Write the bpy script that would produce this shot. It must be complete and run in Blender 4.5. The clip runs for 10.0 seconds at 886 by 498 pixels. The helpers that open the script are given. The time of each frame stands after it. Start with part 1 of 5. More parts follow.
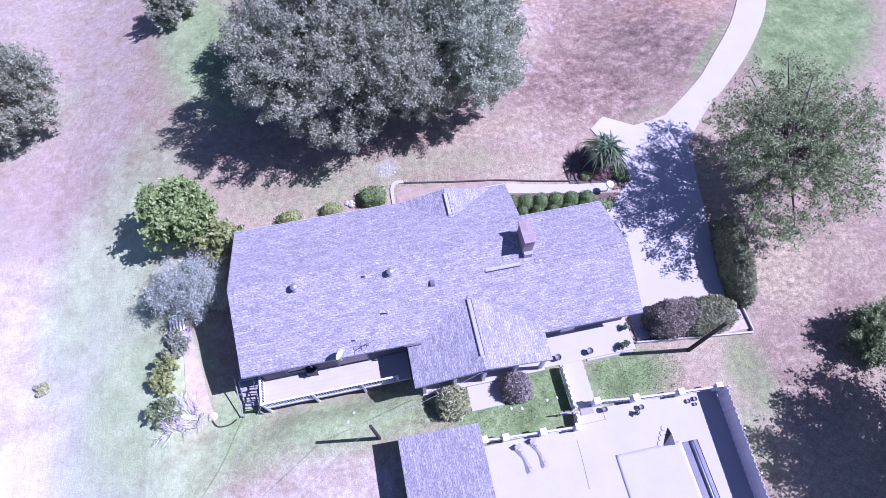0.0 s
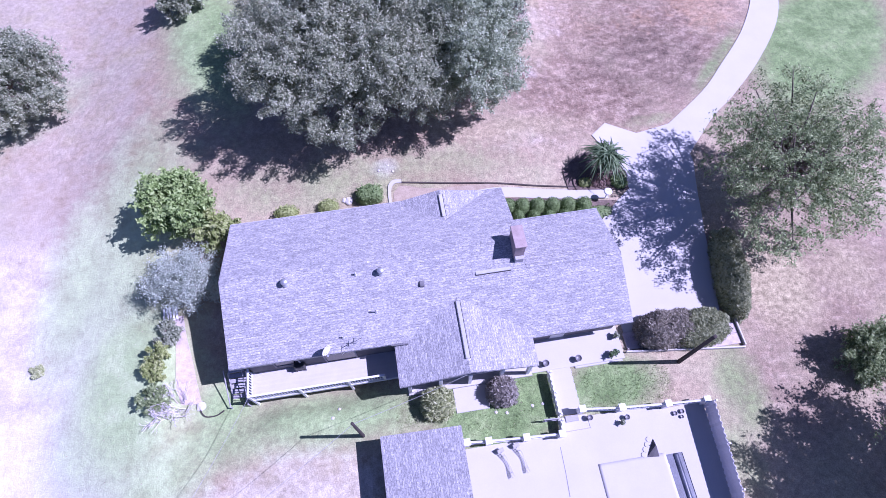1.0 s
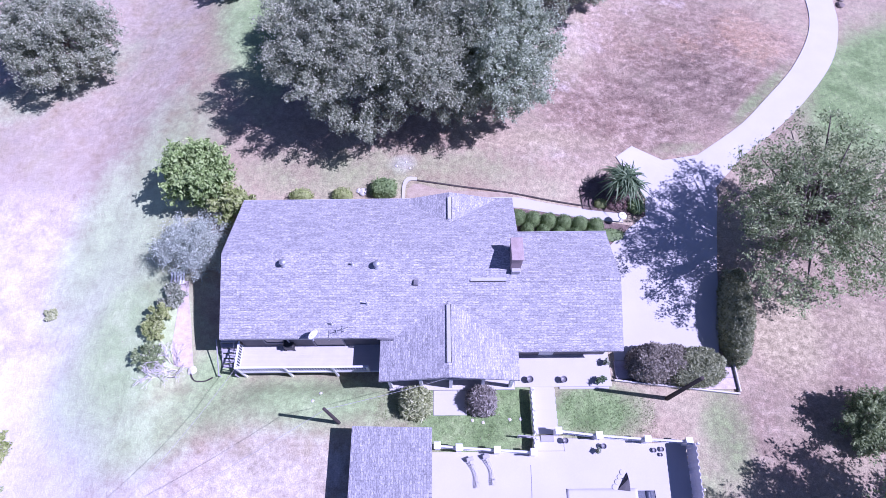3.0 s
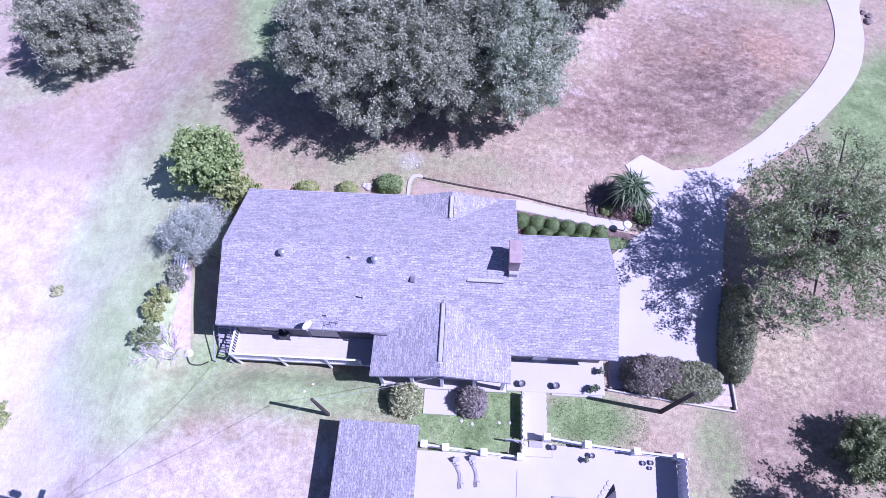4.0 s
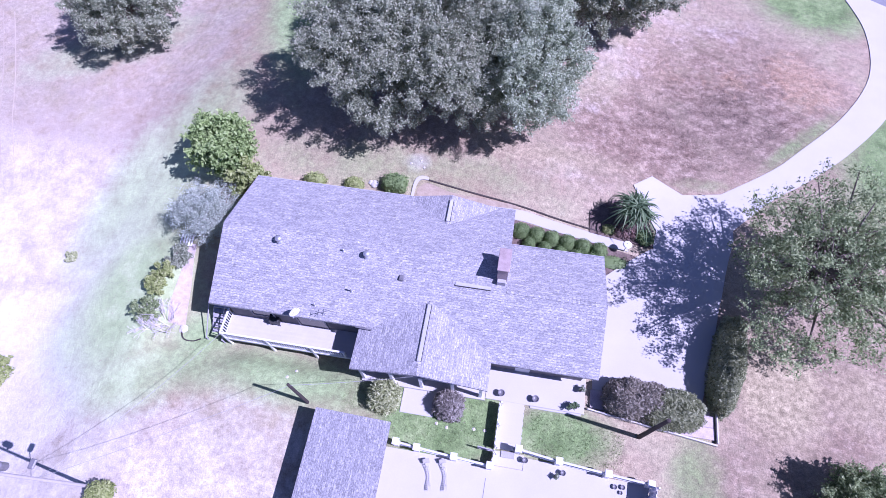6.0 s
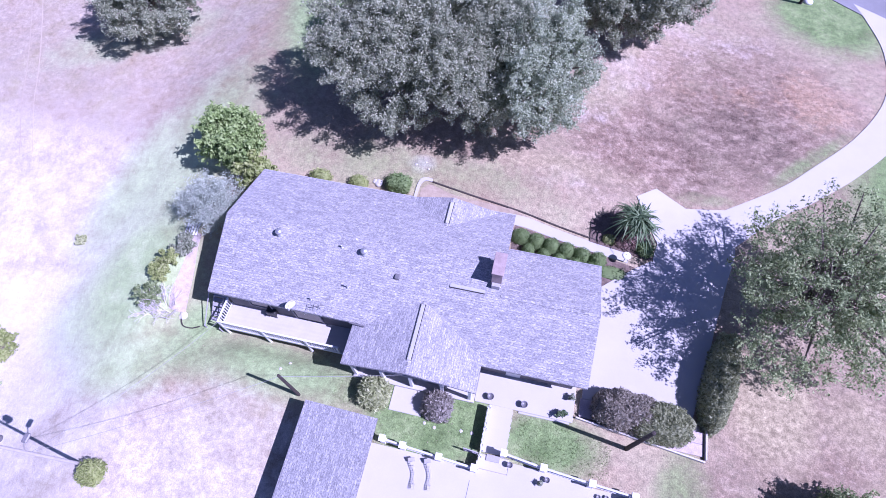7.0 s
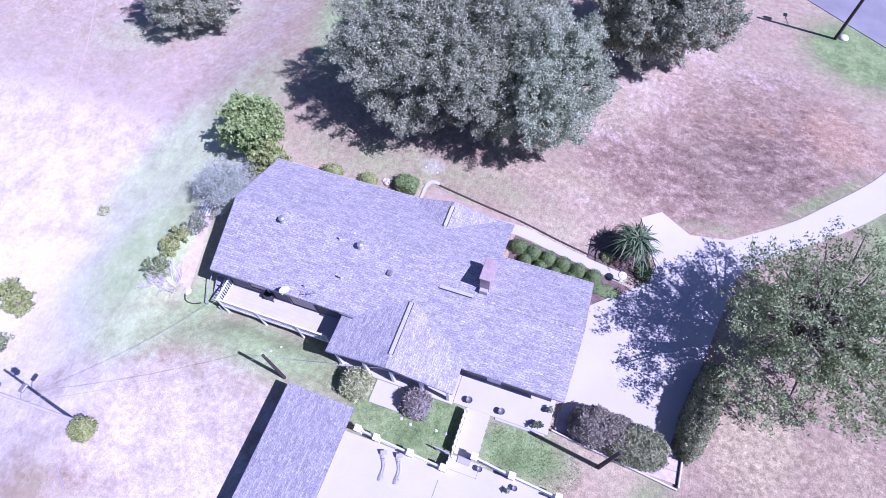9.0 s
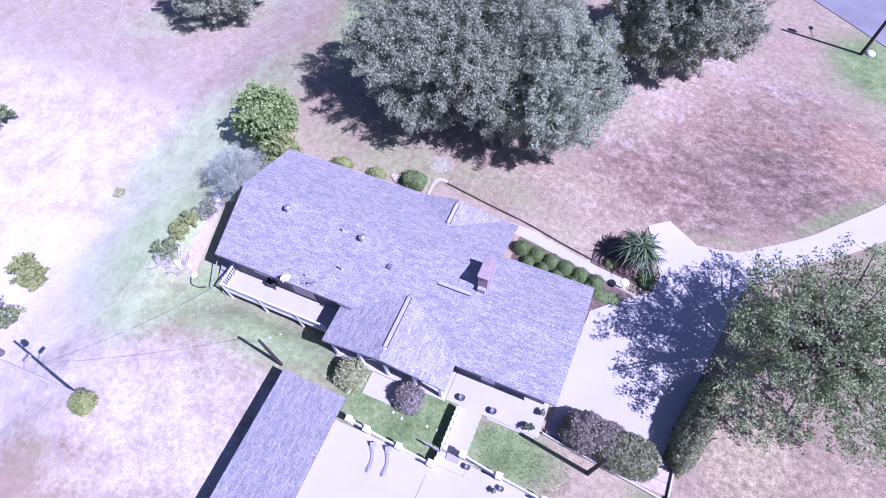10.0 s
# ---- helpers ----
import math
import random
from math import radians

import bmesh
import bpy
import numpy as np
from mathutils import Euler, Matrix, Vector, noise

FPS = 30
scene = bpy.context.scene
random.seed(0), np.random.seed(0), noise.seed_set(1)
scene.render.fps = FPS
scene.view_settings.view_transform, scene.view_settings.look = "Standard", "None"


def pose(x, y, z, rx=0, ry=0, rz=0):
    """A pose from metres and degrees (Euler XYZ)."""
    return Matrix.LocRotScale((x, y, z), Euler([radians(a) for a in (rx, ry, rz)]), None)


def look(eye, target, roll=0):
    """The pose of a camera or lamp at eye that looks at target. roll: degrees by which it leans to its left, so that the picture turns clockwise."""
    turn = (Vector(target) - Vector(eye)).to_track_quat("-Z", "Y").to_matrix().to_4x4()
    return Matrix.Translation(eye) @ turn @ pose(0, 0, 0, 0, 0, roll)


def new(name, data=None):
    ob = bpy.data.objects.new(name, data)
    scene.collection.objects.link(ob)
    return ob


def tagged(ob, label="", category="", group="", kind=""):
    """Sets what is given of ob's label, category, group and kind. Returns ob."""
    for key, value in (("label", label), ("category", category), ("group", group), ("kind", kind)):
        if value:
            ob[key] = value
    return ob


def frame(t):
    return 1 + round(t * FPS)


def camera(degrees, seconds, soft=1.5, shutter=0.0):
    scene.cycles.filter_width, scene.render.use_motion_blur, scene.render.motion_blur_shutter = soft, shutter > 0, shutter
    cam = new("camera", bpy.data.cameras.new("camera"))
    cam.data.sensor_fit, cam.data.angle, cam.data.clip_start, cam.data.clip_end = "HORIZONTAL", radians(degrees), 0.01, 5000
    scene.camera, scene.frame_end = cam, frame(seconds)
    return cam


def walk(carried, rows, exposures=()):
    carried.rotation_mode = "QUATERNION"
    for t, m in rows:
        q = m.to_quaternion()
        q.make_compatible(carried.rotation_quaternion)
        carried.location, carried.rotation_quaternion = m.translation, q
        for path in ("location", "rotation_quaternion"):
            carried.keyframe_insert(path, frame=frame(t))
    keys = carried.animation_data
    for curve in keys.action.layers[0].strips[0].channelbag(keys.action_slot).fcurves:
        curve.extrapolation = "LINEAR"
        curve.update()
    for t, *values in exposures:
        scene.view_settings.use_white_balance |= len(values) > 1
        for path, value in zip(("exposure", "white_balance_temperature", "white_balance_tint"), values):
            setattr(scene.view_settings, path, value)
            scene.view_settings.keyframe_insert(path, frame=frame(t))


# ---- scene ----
cam = camera(77.0, 10.0, 0.75)
PATH = [
    (0, (9.663, -9.492, 34.356), (9.844, -8.622, 32.565), -0.1),
    (0.5, (10.259, -9.508, 34.398), (10.412, -8.636, 32.605), -0.2),
    (1, (10.931, -9.602, 34.471), (11.067, -8.728, 32.678), -0.4),
    (1.5, (11.627, -9.676, 34.576), (11.733, -8.79, 32.786), -0.6),
    (2, (12.332, -9.742, 34.665), (12.384, -8.85, 32.876), -1.0),
    (2.5, (12.92, -9.765, 34.662), (12.939, -8.877, 32.869), -1.1),
    (4, (14.628, -9.832, 34.463), (14.553, -8.943, 32.673), -1.7),
    (4.5, (15.203, -9.846, 34.454), (15.101, -8.957, 32.665), -1.8),
    (5, (15.83, -9.86, 34.445), (15.697, -8.969, 32.659), -2.2),
    (5.5, (16.497, -9.913, 34.46), (16.332, -9.017, 32.679), -2.6),
    (7, (18.302, -9.991, 34.601), (18.05, -9.089, 32.834), -2.9),
    (7.5, (18.955, -10.043, 34.626), (18.67, -9.141, 32.863), -3.1),
    (8, (19.611, -10.058, 34.712), (19.298, -9.156, 32.955), -3.3),
    (8.5, (20.214, -10.043, 34.791), (19.872, -9.141, 33.039), -3.3),
    (9, (20.837, -10.028, 34.874), (20.464, -9.13, 33.127), -3.5),
    (9.5, (21.492, -9.999, 34.797), (21.083, -9.109, 33.053), -3.8),
    (10, (22.102, -9.974, 34.689), (21.658, -9.092, 32.95), -4.1),
]
walk(cam, [(t, look(eye, target, roll)) for t, eye, target, roll in PATH], [(0, 0.74, 4950, 52), (10, 0.76, 4950, 52)])

# ---------------------------------------------------------------- light
SUN_EL, SUN_AZ = 50.5, -8.0          # degrees: height; direction towards the sun, from +x to +y
world = bpy.data.worlds.new("sky")
scene.world = world
world.use_nodes = True
wn = world.node_tree
sky = wn.nodes.new("ShaderNodeTexSky")
sky.sky_type, sky.sun_disc = "NISHITA", False
sky.air_density, sky.dust_density = 0.6, 0.3
sky.sun_elevation, sky.sun_rotation = radians(SUN_EL), radians(90 - SUN_AZ)
wn.nodes["Background"].inputs["Strength"].default_value = 0.07
wn.links.new(sky.outputs[0], wn.nodes["Background"].inputs["Color"])
sun = new("sun", bpy.data.lights.new("sun", "SUN"))
sun.data.energy, sun.data.angle, sun.data.color = 5.0, radians(0.53), (1.0, 0.95, 0.88)
ce, se = math.cos(radians(SUN_EL)), math.sin(radians(SUN_EL))
sun.matrix_world = look((60 * ce * math.cos(radians(SUN_AZ)), 60 * ce * math.sin(radians(SUN_AZ)), 60 * se), (0, 0, 0))


# ---------------------------------------------------------------- helpers
def smooth(a, b, v):
    t = min(1.0, max(0.0, (v - a) / (b - a)))
    return t * t * (3 - 2 * t)


def g(x, y):
    """The height of the ground: it falls to the west and rises a little to the north."""
    z = -2.45 * smooth(-2, -16, x)
    z -= 1.3 * math.exp(-((x - 4.6) / 4.3) ** 4 - ((y + 0.1) / 2.1) ** 4)
    z -= 0.85 * math.exp(-((x + 1.6) / 3.0) ** 4 - ((y - 0.3) / 3.4) ** 4)
    z += 0.9 * smooth(9.5, 16, y) * (1 - smooth(20, 31, x))
    z += 0.05 * noise.noise((x * 0.15, y * 0.15, 3.0)) * smooth(-3, -9, min(x, 0)) if x < 0 else 0
    return z


def part(name, bm, material, parent=None, label="", smooth_faces=False):
    me = bpy.data.meshes.new(name)
    bm.normal_update()
    bm.to_mesh(me)
    bm.free()
    me.materials.append(material)
    if smooth_faces:
        for p in me.polygons:
            p.use_smooth = True
    ob = new(name, me)
    if parent is not None:
        ob.parent = parent
        ob.matrix_parent_inverse = Matrix.Identity(4)
    if label:
        tagged(ob, label)
    return ob


def shared(name, me, parent, loc, rot=(0, 0, 0)):
    ob = new(name, me)
    ob.location, ob.rotation_euler = loc, rot
    ob.parent = parent
    return ob


def thing(name, x, y, z, rz, label, category, group="", kind=""):
    ob = new(name)
    ob.matrix_basis = pose(x, y, z, 0, 0, rz)
    return tagged(ob, label, category, group, kind)


def box(bm, lo, hi, bevel=0.0, rot=None):
    lo, hi = Vector(lo), Vector(hi)
    m = Matrix.Translation((lo + hi) / 2)
    if rot:
        m = m @ pose(0, 0, 0, *rot)
    m = m @ Matrix.Diagonal((*(hi - lo), 1))
    vs = bmesh.ops.create_cube(bm, size=1, matrix=m)["verts"]
    if bevel:
        es = list({e for v in vs for e in v.link_edges})
        bmesh.ops.bevel(bm, geom=es, offset=bevel, segments=1, affect="EDGES")
    return bm


def boxed(lo, hi, bevel=0.0, rot=None):
    return box(bmesh.new(), lo, hi, bevel, rot)


def tube(bm, a, b, r0, r1=None, seg=8):
    a, b = Vector(a), Vector(b)
    r1 = r0 if r1 is None else r1
    d = b - a
    m = Matrix.Translation((a + b) / 2) @ d.to_track_quat("Z", "Y").to_matrix().to_4x4()
    bmesh.ops.create_cone(bm, cap_ends=True, segments=seg, radius1=r0, radius2=r1, depth=d.length, matrix=m)
    return bm


def tubed(a, b, r0, r1=None, seg=8):
    return tube(bmesh.new(), a, b, r0, r1, seg)


def sweep(bm, pts, r, seg=5):
    """One tube through all the points."""
    rings = []
    for k, p in enumerate(pts):
        d = (pts[min(k + 1, len(pts) - 1)] - pts[max(k - 1, 0)]).normalized()
        q = d.to_track_quat("Z", "Y")
        rings.append([bm.verts.new(p + q @ Vector((r * math.cos(i * math.tau / seg), r * math.sin(i * math.tau / seg), 0))) for i in range(seg)])
    for a, b in zip(rings, rings[1:]):
        for i in range(seg):
            bm.faces.new((a[i], a[(i + 1) % seg], b[(i + 1) % seg], b[i]))
    bm.faces.new(rings[0][::-1])
    bm.faces.new(rings[-1])
    return bm


def lathe(bm, profile, seg=20, at=(0, 0, 0)):
    rings = []
    for r, z in profile:
        rings.append([bm.verts.new((at[0] + r * math.cos(i * math.tau / seg), at[1] + r * math.sin(i * math.tau / seg), at[2] + z)) for i in range(seg)])
    for a, b in zip(rings, rings[1:]):
        for i in range(seg):
            bm.faces.new((a[i], a[(i + 1) % seg], b[(i + 1) % seg], b[i]))
    bm.faces.new(rings[-1])
    bm.faces.new(list(reversed(rings[0])))
    return bm


# ---------------------------------------------------------------- materials
def nodes_of(name):
    m = bpy.data.materials.new(name)
    m.use_nodes = True
    t = m.node_tree
    return m, t, t.nodes["Principled BSDF"]


def noise_node(t, scale, detail=6, coord="Object", rough=0.6, vec=None):
    n = t.nodes.new("ShaderNodeTexNoise")
    n.inputs["Scale"].default_value, n.inputs["Detail"].default_value, n.inputs["Roughness"].default_value = scale, detail, rough
    if vec is None:
        c = t.nodes.new("ShaderNodeTexCoord")
        vec = c.outputs[coord]
    t.links.new(vec, n.inputs["Vector"])
    return n.outputs["Fac"]


def ramp(t, fac, stops):
    r = t.nodes.new("ShaderNodeValToRGB")
    while len(r.color_ramp.elements) < len(stops):
        r.color_ramp.elements.new(0.5)
    for e, (p, c) in zip(r.color_ramp.elements, stops):
        e.position, e.color = p, (*c, 1)
    t.links.new(fac, r.inputs["Fac"])
    return r.outputs["Color"]


def mixc(t, fac, a, b, mode="MIX"):
    n = t.nodes.new("ShaderNodeMix")
    n.data_type, n.blend_type = "RGBA", mode
    for sock, v in ((n.inputs["Factor"], fac), (n.inputs["A"], a), (n.inputs["B"], b)):
        if isinstance(v, tuple):
            sock.default_value = (*v, 1)
        elif isinstance(v, (int, float)):
            sock.default_value = v
        else:
            t.links.new(v, sock)
    return n.outputs["Result"]


def math_node(t, op, a, b=0.0, clamp=False):
    n = t.nodes.new("ShaderNodeMath")
    n.operation, n.use_clamp = op, clamp
    for sock, v in zip(n.inputs, (a, b)):
        if isinstance(v, (int, float)):
            sock.default_value = v
        else:
            t.links.new(v, sock)
    return n.outputs[0]


def bump(t, p, height, strength, distance):
    b = t.nodes.new("ShaderNodeBump")
    b.inputs["Strength"].default_value, b.inputs["Distance"].default_value = strength, distance
    t.links.new(height, b.inputs["Height"])
    t.links.new(b.outputs["Normal"], p.inputs["Normal"])


def plain(name, dark, light, scale=3.0, fine=40.0, rough=0.7, metal=0.0, bumps=0.25, dist=0.01, vary=0.12):
    """A two-scale noisy surface, each object a little different."""
    m, t, p = nodes_of(name)
    big, small = noise_node(t, scale), noise_node(t, fine, 4)
    fac = math_node(t, "ADD", math_node(t, "MULTIPLY", big, 0.6), math_node(t, "MULTIPLY", small, 0.4))
    col = ramp(t, fac, [(0.35, dark), (0.65, light)])
    info = t.nodes.new("ShaderNodeObjectInfo")
    shade = math_node(t, "ADD", math_node(t, "MULTIPLY", info.outputs["Random"], vary), 1 - vary / 2)
    hv = t.nodes.new("ShaderNodeHueSaturation")
    t.links.new(col, hv.inputs["Color"])
    t.links.new(shade, hv.inputs["Value"])
    t.links.new(hv.outputs[0], p.inputs["Base Color"])
    p.inputs["Roughness"].default_value, p.inputs["Metallic"].default_value = rough, metal
    bump(t, p, small, bumps, dist)
    return m


def foliage(name, dark, mid, light, scale=0.6):
    m, t, p = nodes_of(name)
    geo = t.nodes.new("ShaderNodeNewGeometry")
    c = t.nodes.new("ShaderNodeTexCoord")
    big = noise_node(t, scale, 3, vec=c.outputs["Object"])
    fac = math_node(t, "ADD", math_node(t, "MULTIPLY", geo.outputs["Random Per Island"], 0.55), math_node(t, "MULTIPLY", big, 0.5))
    col = ramp(t, fac, [(0.2, dark), (0.5, mid), (0.85, light)])
    t.links.new(col, p.inputs["Base Color"])
    p.inputs["Roughness"].default_value = 0.6
    p.inputs["Specular IOR Level"].default_value = 0.3
    p.inputs["Subsurface Weight"].default_value = 0.0
    tr = t.nodes.new("ShaderNodeBsdfTranslucent")
    t.links.new(col, tr.inputs["Color"])
    mx = t.nodes.new("ShaderNodeMixShader")
    mx.inputs[0].default_value = 0.42
    t.links.new(p.outputs[0], mx.inputs[1])
    t.links.new(tr.outputs[0], mx.inputs[2])
    t.links.new(mx.outputs[0], t.nodes["Material Output"].inputs["Surface"])
    return m


def shingle_material():
    m, t, p = nodes_of("asphalt_shingle")
    uv = t.nodes.new("ShaderNodeTexCoord").outputs["UV"]
    br = t.nodes.new("ShaderNodeTexBrick")
    br.offset, br.squash = 0.5, 1.0
    for k, v in (("Scale", 1.0), ("Mortar Size", 0.011), ("Mortar Smooth", 0.5), ("Bias", 0.0), ("Brick Width", 0.46), ("Row Height", 0.15)):
        br.inputs[k].default_value = v
    br.inputs["Color1"].default_value = (0.204, 0.202, 0.206, 1)
    br.inputs["Color2"].default_value = (0.38, 0.373, 0.37, 1)
    br.inputs["Mortar"].default_value = (0.15, 0.15, 0.16, 1)
    t.links.new(uv, br.inputs["Vector"])
    patch, grain = noise_node(t, 0.55, 5, "UV"), noise_node(t, 17.0, 5, "UV", 0.75)
    speck = noise_node(t, 3.2, 3, "UV", 0.7)
    mp = t.nodes.new("ShaderNodeMapping")
    mp.inputs["Scale"].default_value = (6.5, 17.0, 1.0)
    t.links.new(uv, mp.inputs["Vector"])
    dash = noise_node(t, 1.0, 3, vec=mp.outputs[0], rough=0.7)
    col = mixc(t, 0.42, br.outputs["Color"], ramp(t, patch, [(0.3, (0.238, 0.236, 0.243)), (0.7, (0.298, 0.292, 0.296))]))
    col = mixc(t, 0.5, col, ramp(t, grain, [(0.25, (0.3, 0.3, 0.32)), (0.75, (0.72, 0.71, 0.73))]), "OVERLAY")
    col = mixc(t, 0.35, col, ramp(t, speck, [(0.35, (0.36, 0.36, 0.36)), (0.65, (0.66, 0.66, 0.66))]), "OVERLAY")
    col = mixc(t, 0.75, col, ramp(t, dash, [(0.34, (0.28, 0.28, 0.28)), (0.52, (0.5, 0.5, 0.5)), (0.66, (0.88, 0.88, 0.88))]), "OVERLAY")
    t.links.new(col, p.inputs["Base Color"])
    p.inputs["Roughness"].default_value = 0.9
    h = math_node(t, "ADD", math_node(t, "MULTIPLY", br.outputs["Fac"], -1.0), math_node(t, "MULTIPLY", grain, 0.35))
    bump(t, p, h, 0.6, 0.02)
    return m


def ground_material():
    m, t, p = nodes_of("meadow")
    c = t.nodes.new("ShaderNodeTexCoord").outputs["Object"]

    def attr(n):
        a = t.nodes.new("ShaderNodeAttribute")
        a.attribute_name = n
        return a.outputs["Fac"]
    wide, mid, fine, tiny = (noise_node(t, s, d, vec=c, rough=r) for s, d, r in ((0.09, 4, 0.6), (0.55, 5, 0.65), (2.6, 5, 0.7), (11.0, 4, 0.7)))
    dry = ramp(t, mid, [(0.3, (0.264, 0.199, 0.130)), (0.5, (0.338, 0.262, 0.180)), (0.72, (0.411, 0.332, 0.238))])
    dry = mixc(t, ramp(t, wide, [(0.4, (0, 0, 0)), (0.62, (0.6, 0.6, 0.6))]), dry, (0.29, 0.265, 0.17))
    lawn = ramp(t, mid, [(0.3, (0.092, 0.146, 0.045)), (0.55, (0.17, 0.24, 0.088)), (0.75, (0.258, 0.31, 0.14))])
    lawn = mixc(t, attr("worn"), lawn, ramp(t, mid, [(0.35, (0.30, 0.395, 0.18)), (0.65, (0.425, 0.50, 0.27))]))
    patch = noise_node(t, 0.23, 4, vec=c, rough=0.55)
    dry = mixc(t, ramp(t, patch, [(0.47, (0, 0, 0)), (0.6, (0.75, 0.75, 0.75))]), dry, (0.335, 0.295, 0.185))
    lie = t.nodes.new("ShaderNodeMapping")
    lie.inputs["Rotation"].default_value, lie.inputs["Scale"].default_value = (0, 0, radians(38)), (0.85, 1.35, 1.0)
    t.links.new(c, lie.inputs["Vector"])
    streak = noise_node(t, 0.8, 7, vec=lie.outputs[0], rough=0.72)
    crumb = noise_node(t, 3.0, 8, vec=c, rough=0.82)
    both = math_node(t, "ADD", math_node(t, "MULTIPLY", streak, 0.55), math_node(t, "MULTIPLY", crumb, 0.45))
    bare = ramp(t, both, [(0.40, (0.115, 0.074, 0.052)), (0.5, (0.215, 0.152, 0.108)), (0.60, (0.36, 0.28, 0.208))])
    swirl = noise_node(t, 0.2, 6, vec=c, rough=0.62)
    rag = noise_node(t, 1.3, 7, vec=c, rough=0.8)
    edge = math_node(t, "ADD", math_node(t, "MULTIPLY", swirl, 0.6), math_node(t, "MULTIPLY", rag, 0.4))

    def patchy(n, soft):
        v = math_node(t, "ADD", attr(n), math_node(t, "MULTIPLY", math_node(t, "SUBTRACT", edge, 0.5), 3.4))
        return math_node(t, "DIVIDE", math_node(t, "SUBTRACT", v, 0.5 - soft), 2 * soft, True)
    bare = mixc(t, math_node(t, "MULTIPLY", patchy("scorch", 0.16), 0.9), bare, ramp(t, both, [(0.41, (0.078, 0.054, 0.040)), (0.5, (0.175, 0.128, 0.092)), (0.60, (0.33, 0.26, 0.19))]))
    bare = mixc(t, math_node(t, "MULTIPLY", patchy("rust", 0.2), 0.8), bare, ramp(t, both, [(0.40, (0.16, 0.095, 0.055)), (0.5, (0.30, 0.195, 0.115)), (0.6, (0.42, 0.31, 0.205))]))
    bare = mixc(t, math_node(t, "MULTIPLY", patchy("chalk", 0.18), 0.85), bare, ramp(t, both, [(0.38, (0.24, 0.195, 0.17)), (0.52, (0.40, 0.345, 0.31)), (0.62, (0.54, 0.48, 0.44))]))
    pale = ramp(t, mid, [(0.3, (0.475, 0.44, 0.388)), (0.7, (0.585, 0.555, 0.505))])

    def mask(n, width=0.35):
        v = math_node(t, "ADD", attr(n), math_node(t, "MULTIPLY", math_node(t, "SUBTRACT", mid, 0.5), 0.85))
        v = math_node(t, "ADD", v, math_node(t, "MULTIPLY", math_node(t, "SUBTRACT", fine, 0.5), 0.3))
        return math_node(t, "DIVIDE", math_node(t, "SUBTRACT", v, 0.5 - width), 2 * width, True)
    col = mixc(t, mask("pale"), dry, pale)
    col = mixc(t, mask("bare", 0.3), col, bare)
    col = mixc(t, mask("straw"), col, ramp(t, fine, [(0.35, (0.25, 0.208, 0.122)), (0.65, (0.37, 0.316, 0.195))]))
    col = mixc(t, mask("lawn"), col, lawn)
    coarse = math_node(t, "SUBTRACT", 1.0, math_node(t, "MULTIPLY", attr("worn"), 0.62))
    col = mixc(t, math_node(t, "MULTIPLY", coarse, 0.55), col, ramp(t, fine, [(0.34, (0.27, 0.27, 0.27)), (0.66, (0.73, 0.73, 0.73))]), "OVERLAY")
    col = mixc(t, math_node(t, "MULTIPLY", coarse, 0.5), col, ramp(t, tiny, [(0.36, (0.27, 0.27, 0.27)), (0.64, (0.74, 0.74, 0.74))]), "OVERLAY")
    t.links.new(col, p.inputs["Base Color"])
    p.inputs["Roughness"].default_value = 0.95
    bump(t, p, math_node(t, "ADD", fine, math_node(t, "MULTIPLY", tiny, 0.6)), 0.7, 0.09)
    return m


M_ROOF = shingle_material()
M_GROUND = ground_material()
M_CONC = plain("pale_concrete", (0.39, 0.378, 0.355), (0.425, 0.414, 0.392), 0.5, 14, 0.9, bumps=0.1, vary=0.02)
M_ROAD = plain("worn_asphalt_road", (0.16, 0.16, 0.165), (0.24, 0.24, 0.25), 0.4, 20, 0.9)
M_WHITE = plain("white_paint", (0.602, 0.602, 0.585), (0.705, 0.705, 0.688), 2, 30, 0.5, bumps=0.08)
# wall brick with the eaves' shade put into its colour
M_WALL = plain("eave_shaded_brick", (0.095, 0.092, 0.098), (0.165, 0.158, 0.16), 1.2, 22, 0.85)
M_TRIM = plain("greyed_fascia", (0.34, 0.34, 0.36), (0.45, 0.45, 0.47), 2, 30, 0.6)
M_DARK = plain("dark_glass_room", (0.02, 0.02, 0.025), (0.04, 0.04, 0.05), 2, 30, 0.15, bumps=0.02)
M_DECK = plain("bleached_deck_board", (0.39, 0.376, 0.352), (0.44, 0.427, 0.403), 1.5, 25, 0.85, vary=0.04)
M_GREYWOOD = plain("weathered_grey_board", (0.25, 0.24, 0.25), (0.38, 0.37, 0.38), 1.5, 30, 0.85)
M_BRICK = plain("mauve_brown_brick", (0.22, 0.17, 0.16), (0.36, 0.29, 0.28), 3, 25, 0.9)
M_METAL = plain("galvanised_metal", (0.45, 0.45, 0.46), (0.62, 0.62, 0.63), 3, 40, 0.4, 0.7, 0.05)
M_BLACK = plain("black_plastic", (0.015, 0.015, 0.017), (0.04, 0.04, 0.04), 3, 40, 0.5, bumps=0.05)
M_POLE = plain("creosoted_pole", (0.028, 0.022, 0.02), (0.06, 0.048, 0.042), 2, 25, 0.9)
M_BARK = plain("grey_bark", (0.10, 0.08, 0.065), (0.22, 0.18, 0.15), 2, 18, 0.95, dist=0.04)
M_BLEACH = plain("bleached_dead_wood", (0.48, 0.44, 0.42), (0.68, 0.64, 0.62), 3, 30, 0.85)
M_SOIL = plain("mulch_bed", (0.07, 0.05, 0.04), (0.19, 0.14, 0.115), 2.5, 9, 0.95, bumps=0.8, dist=0.05)
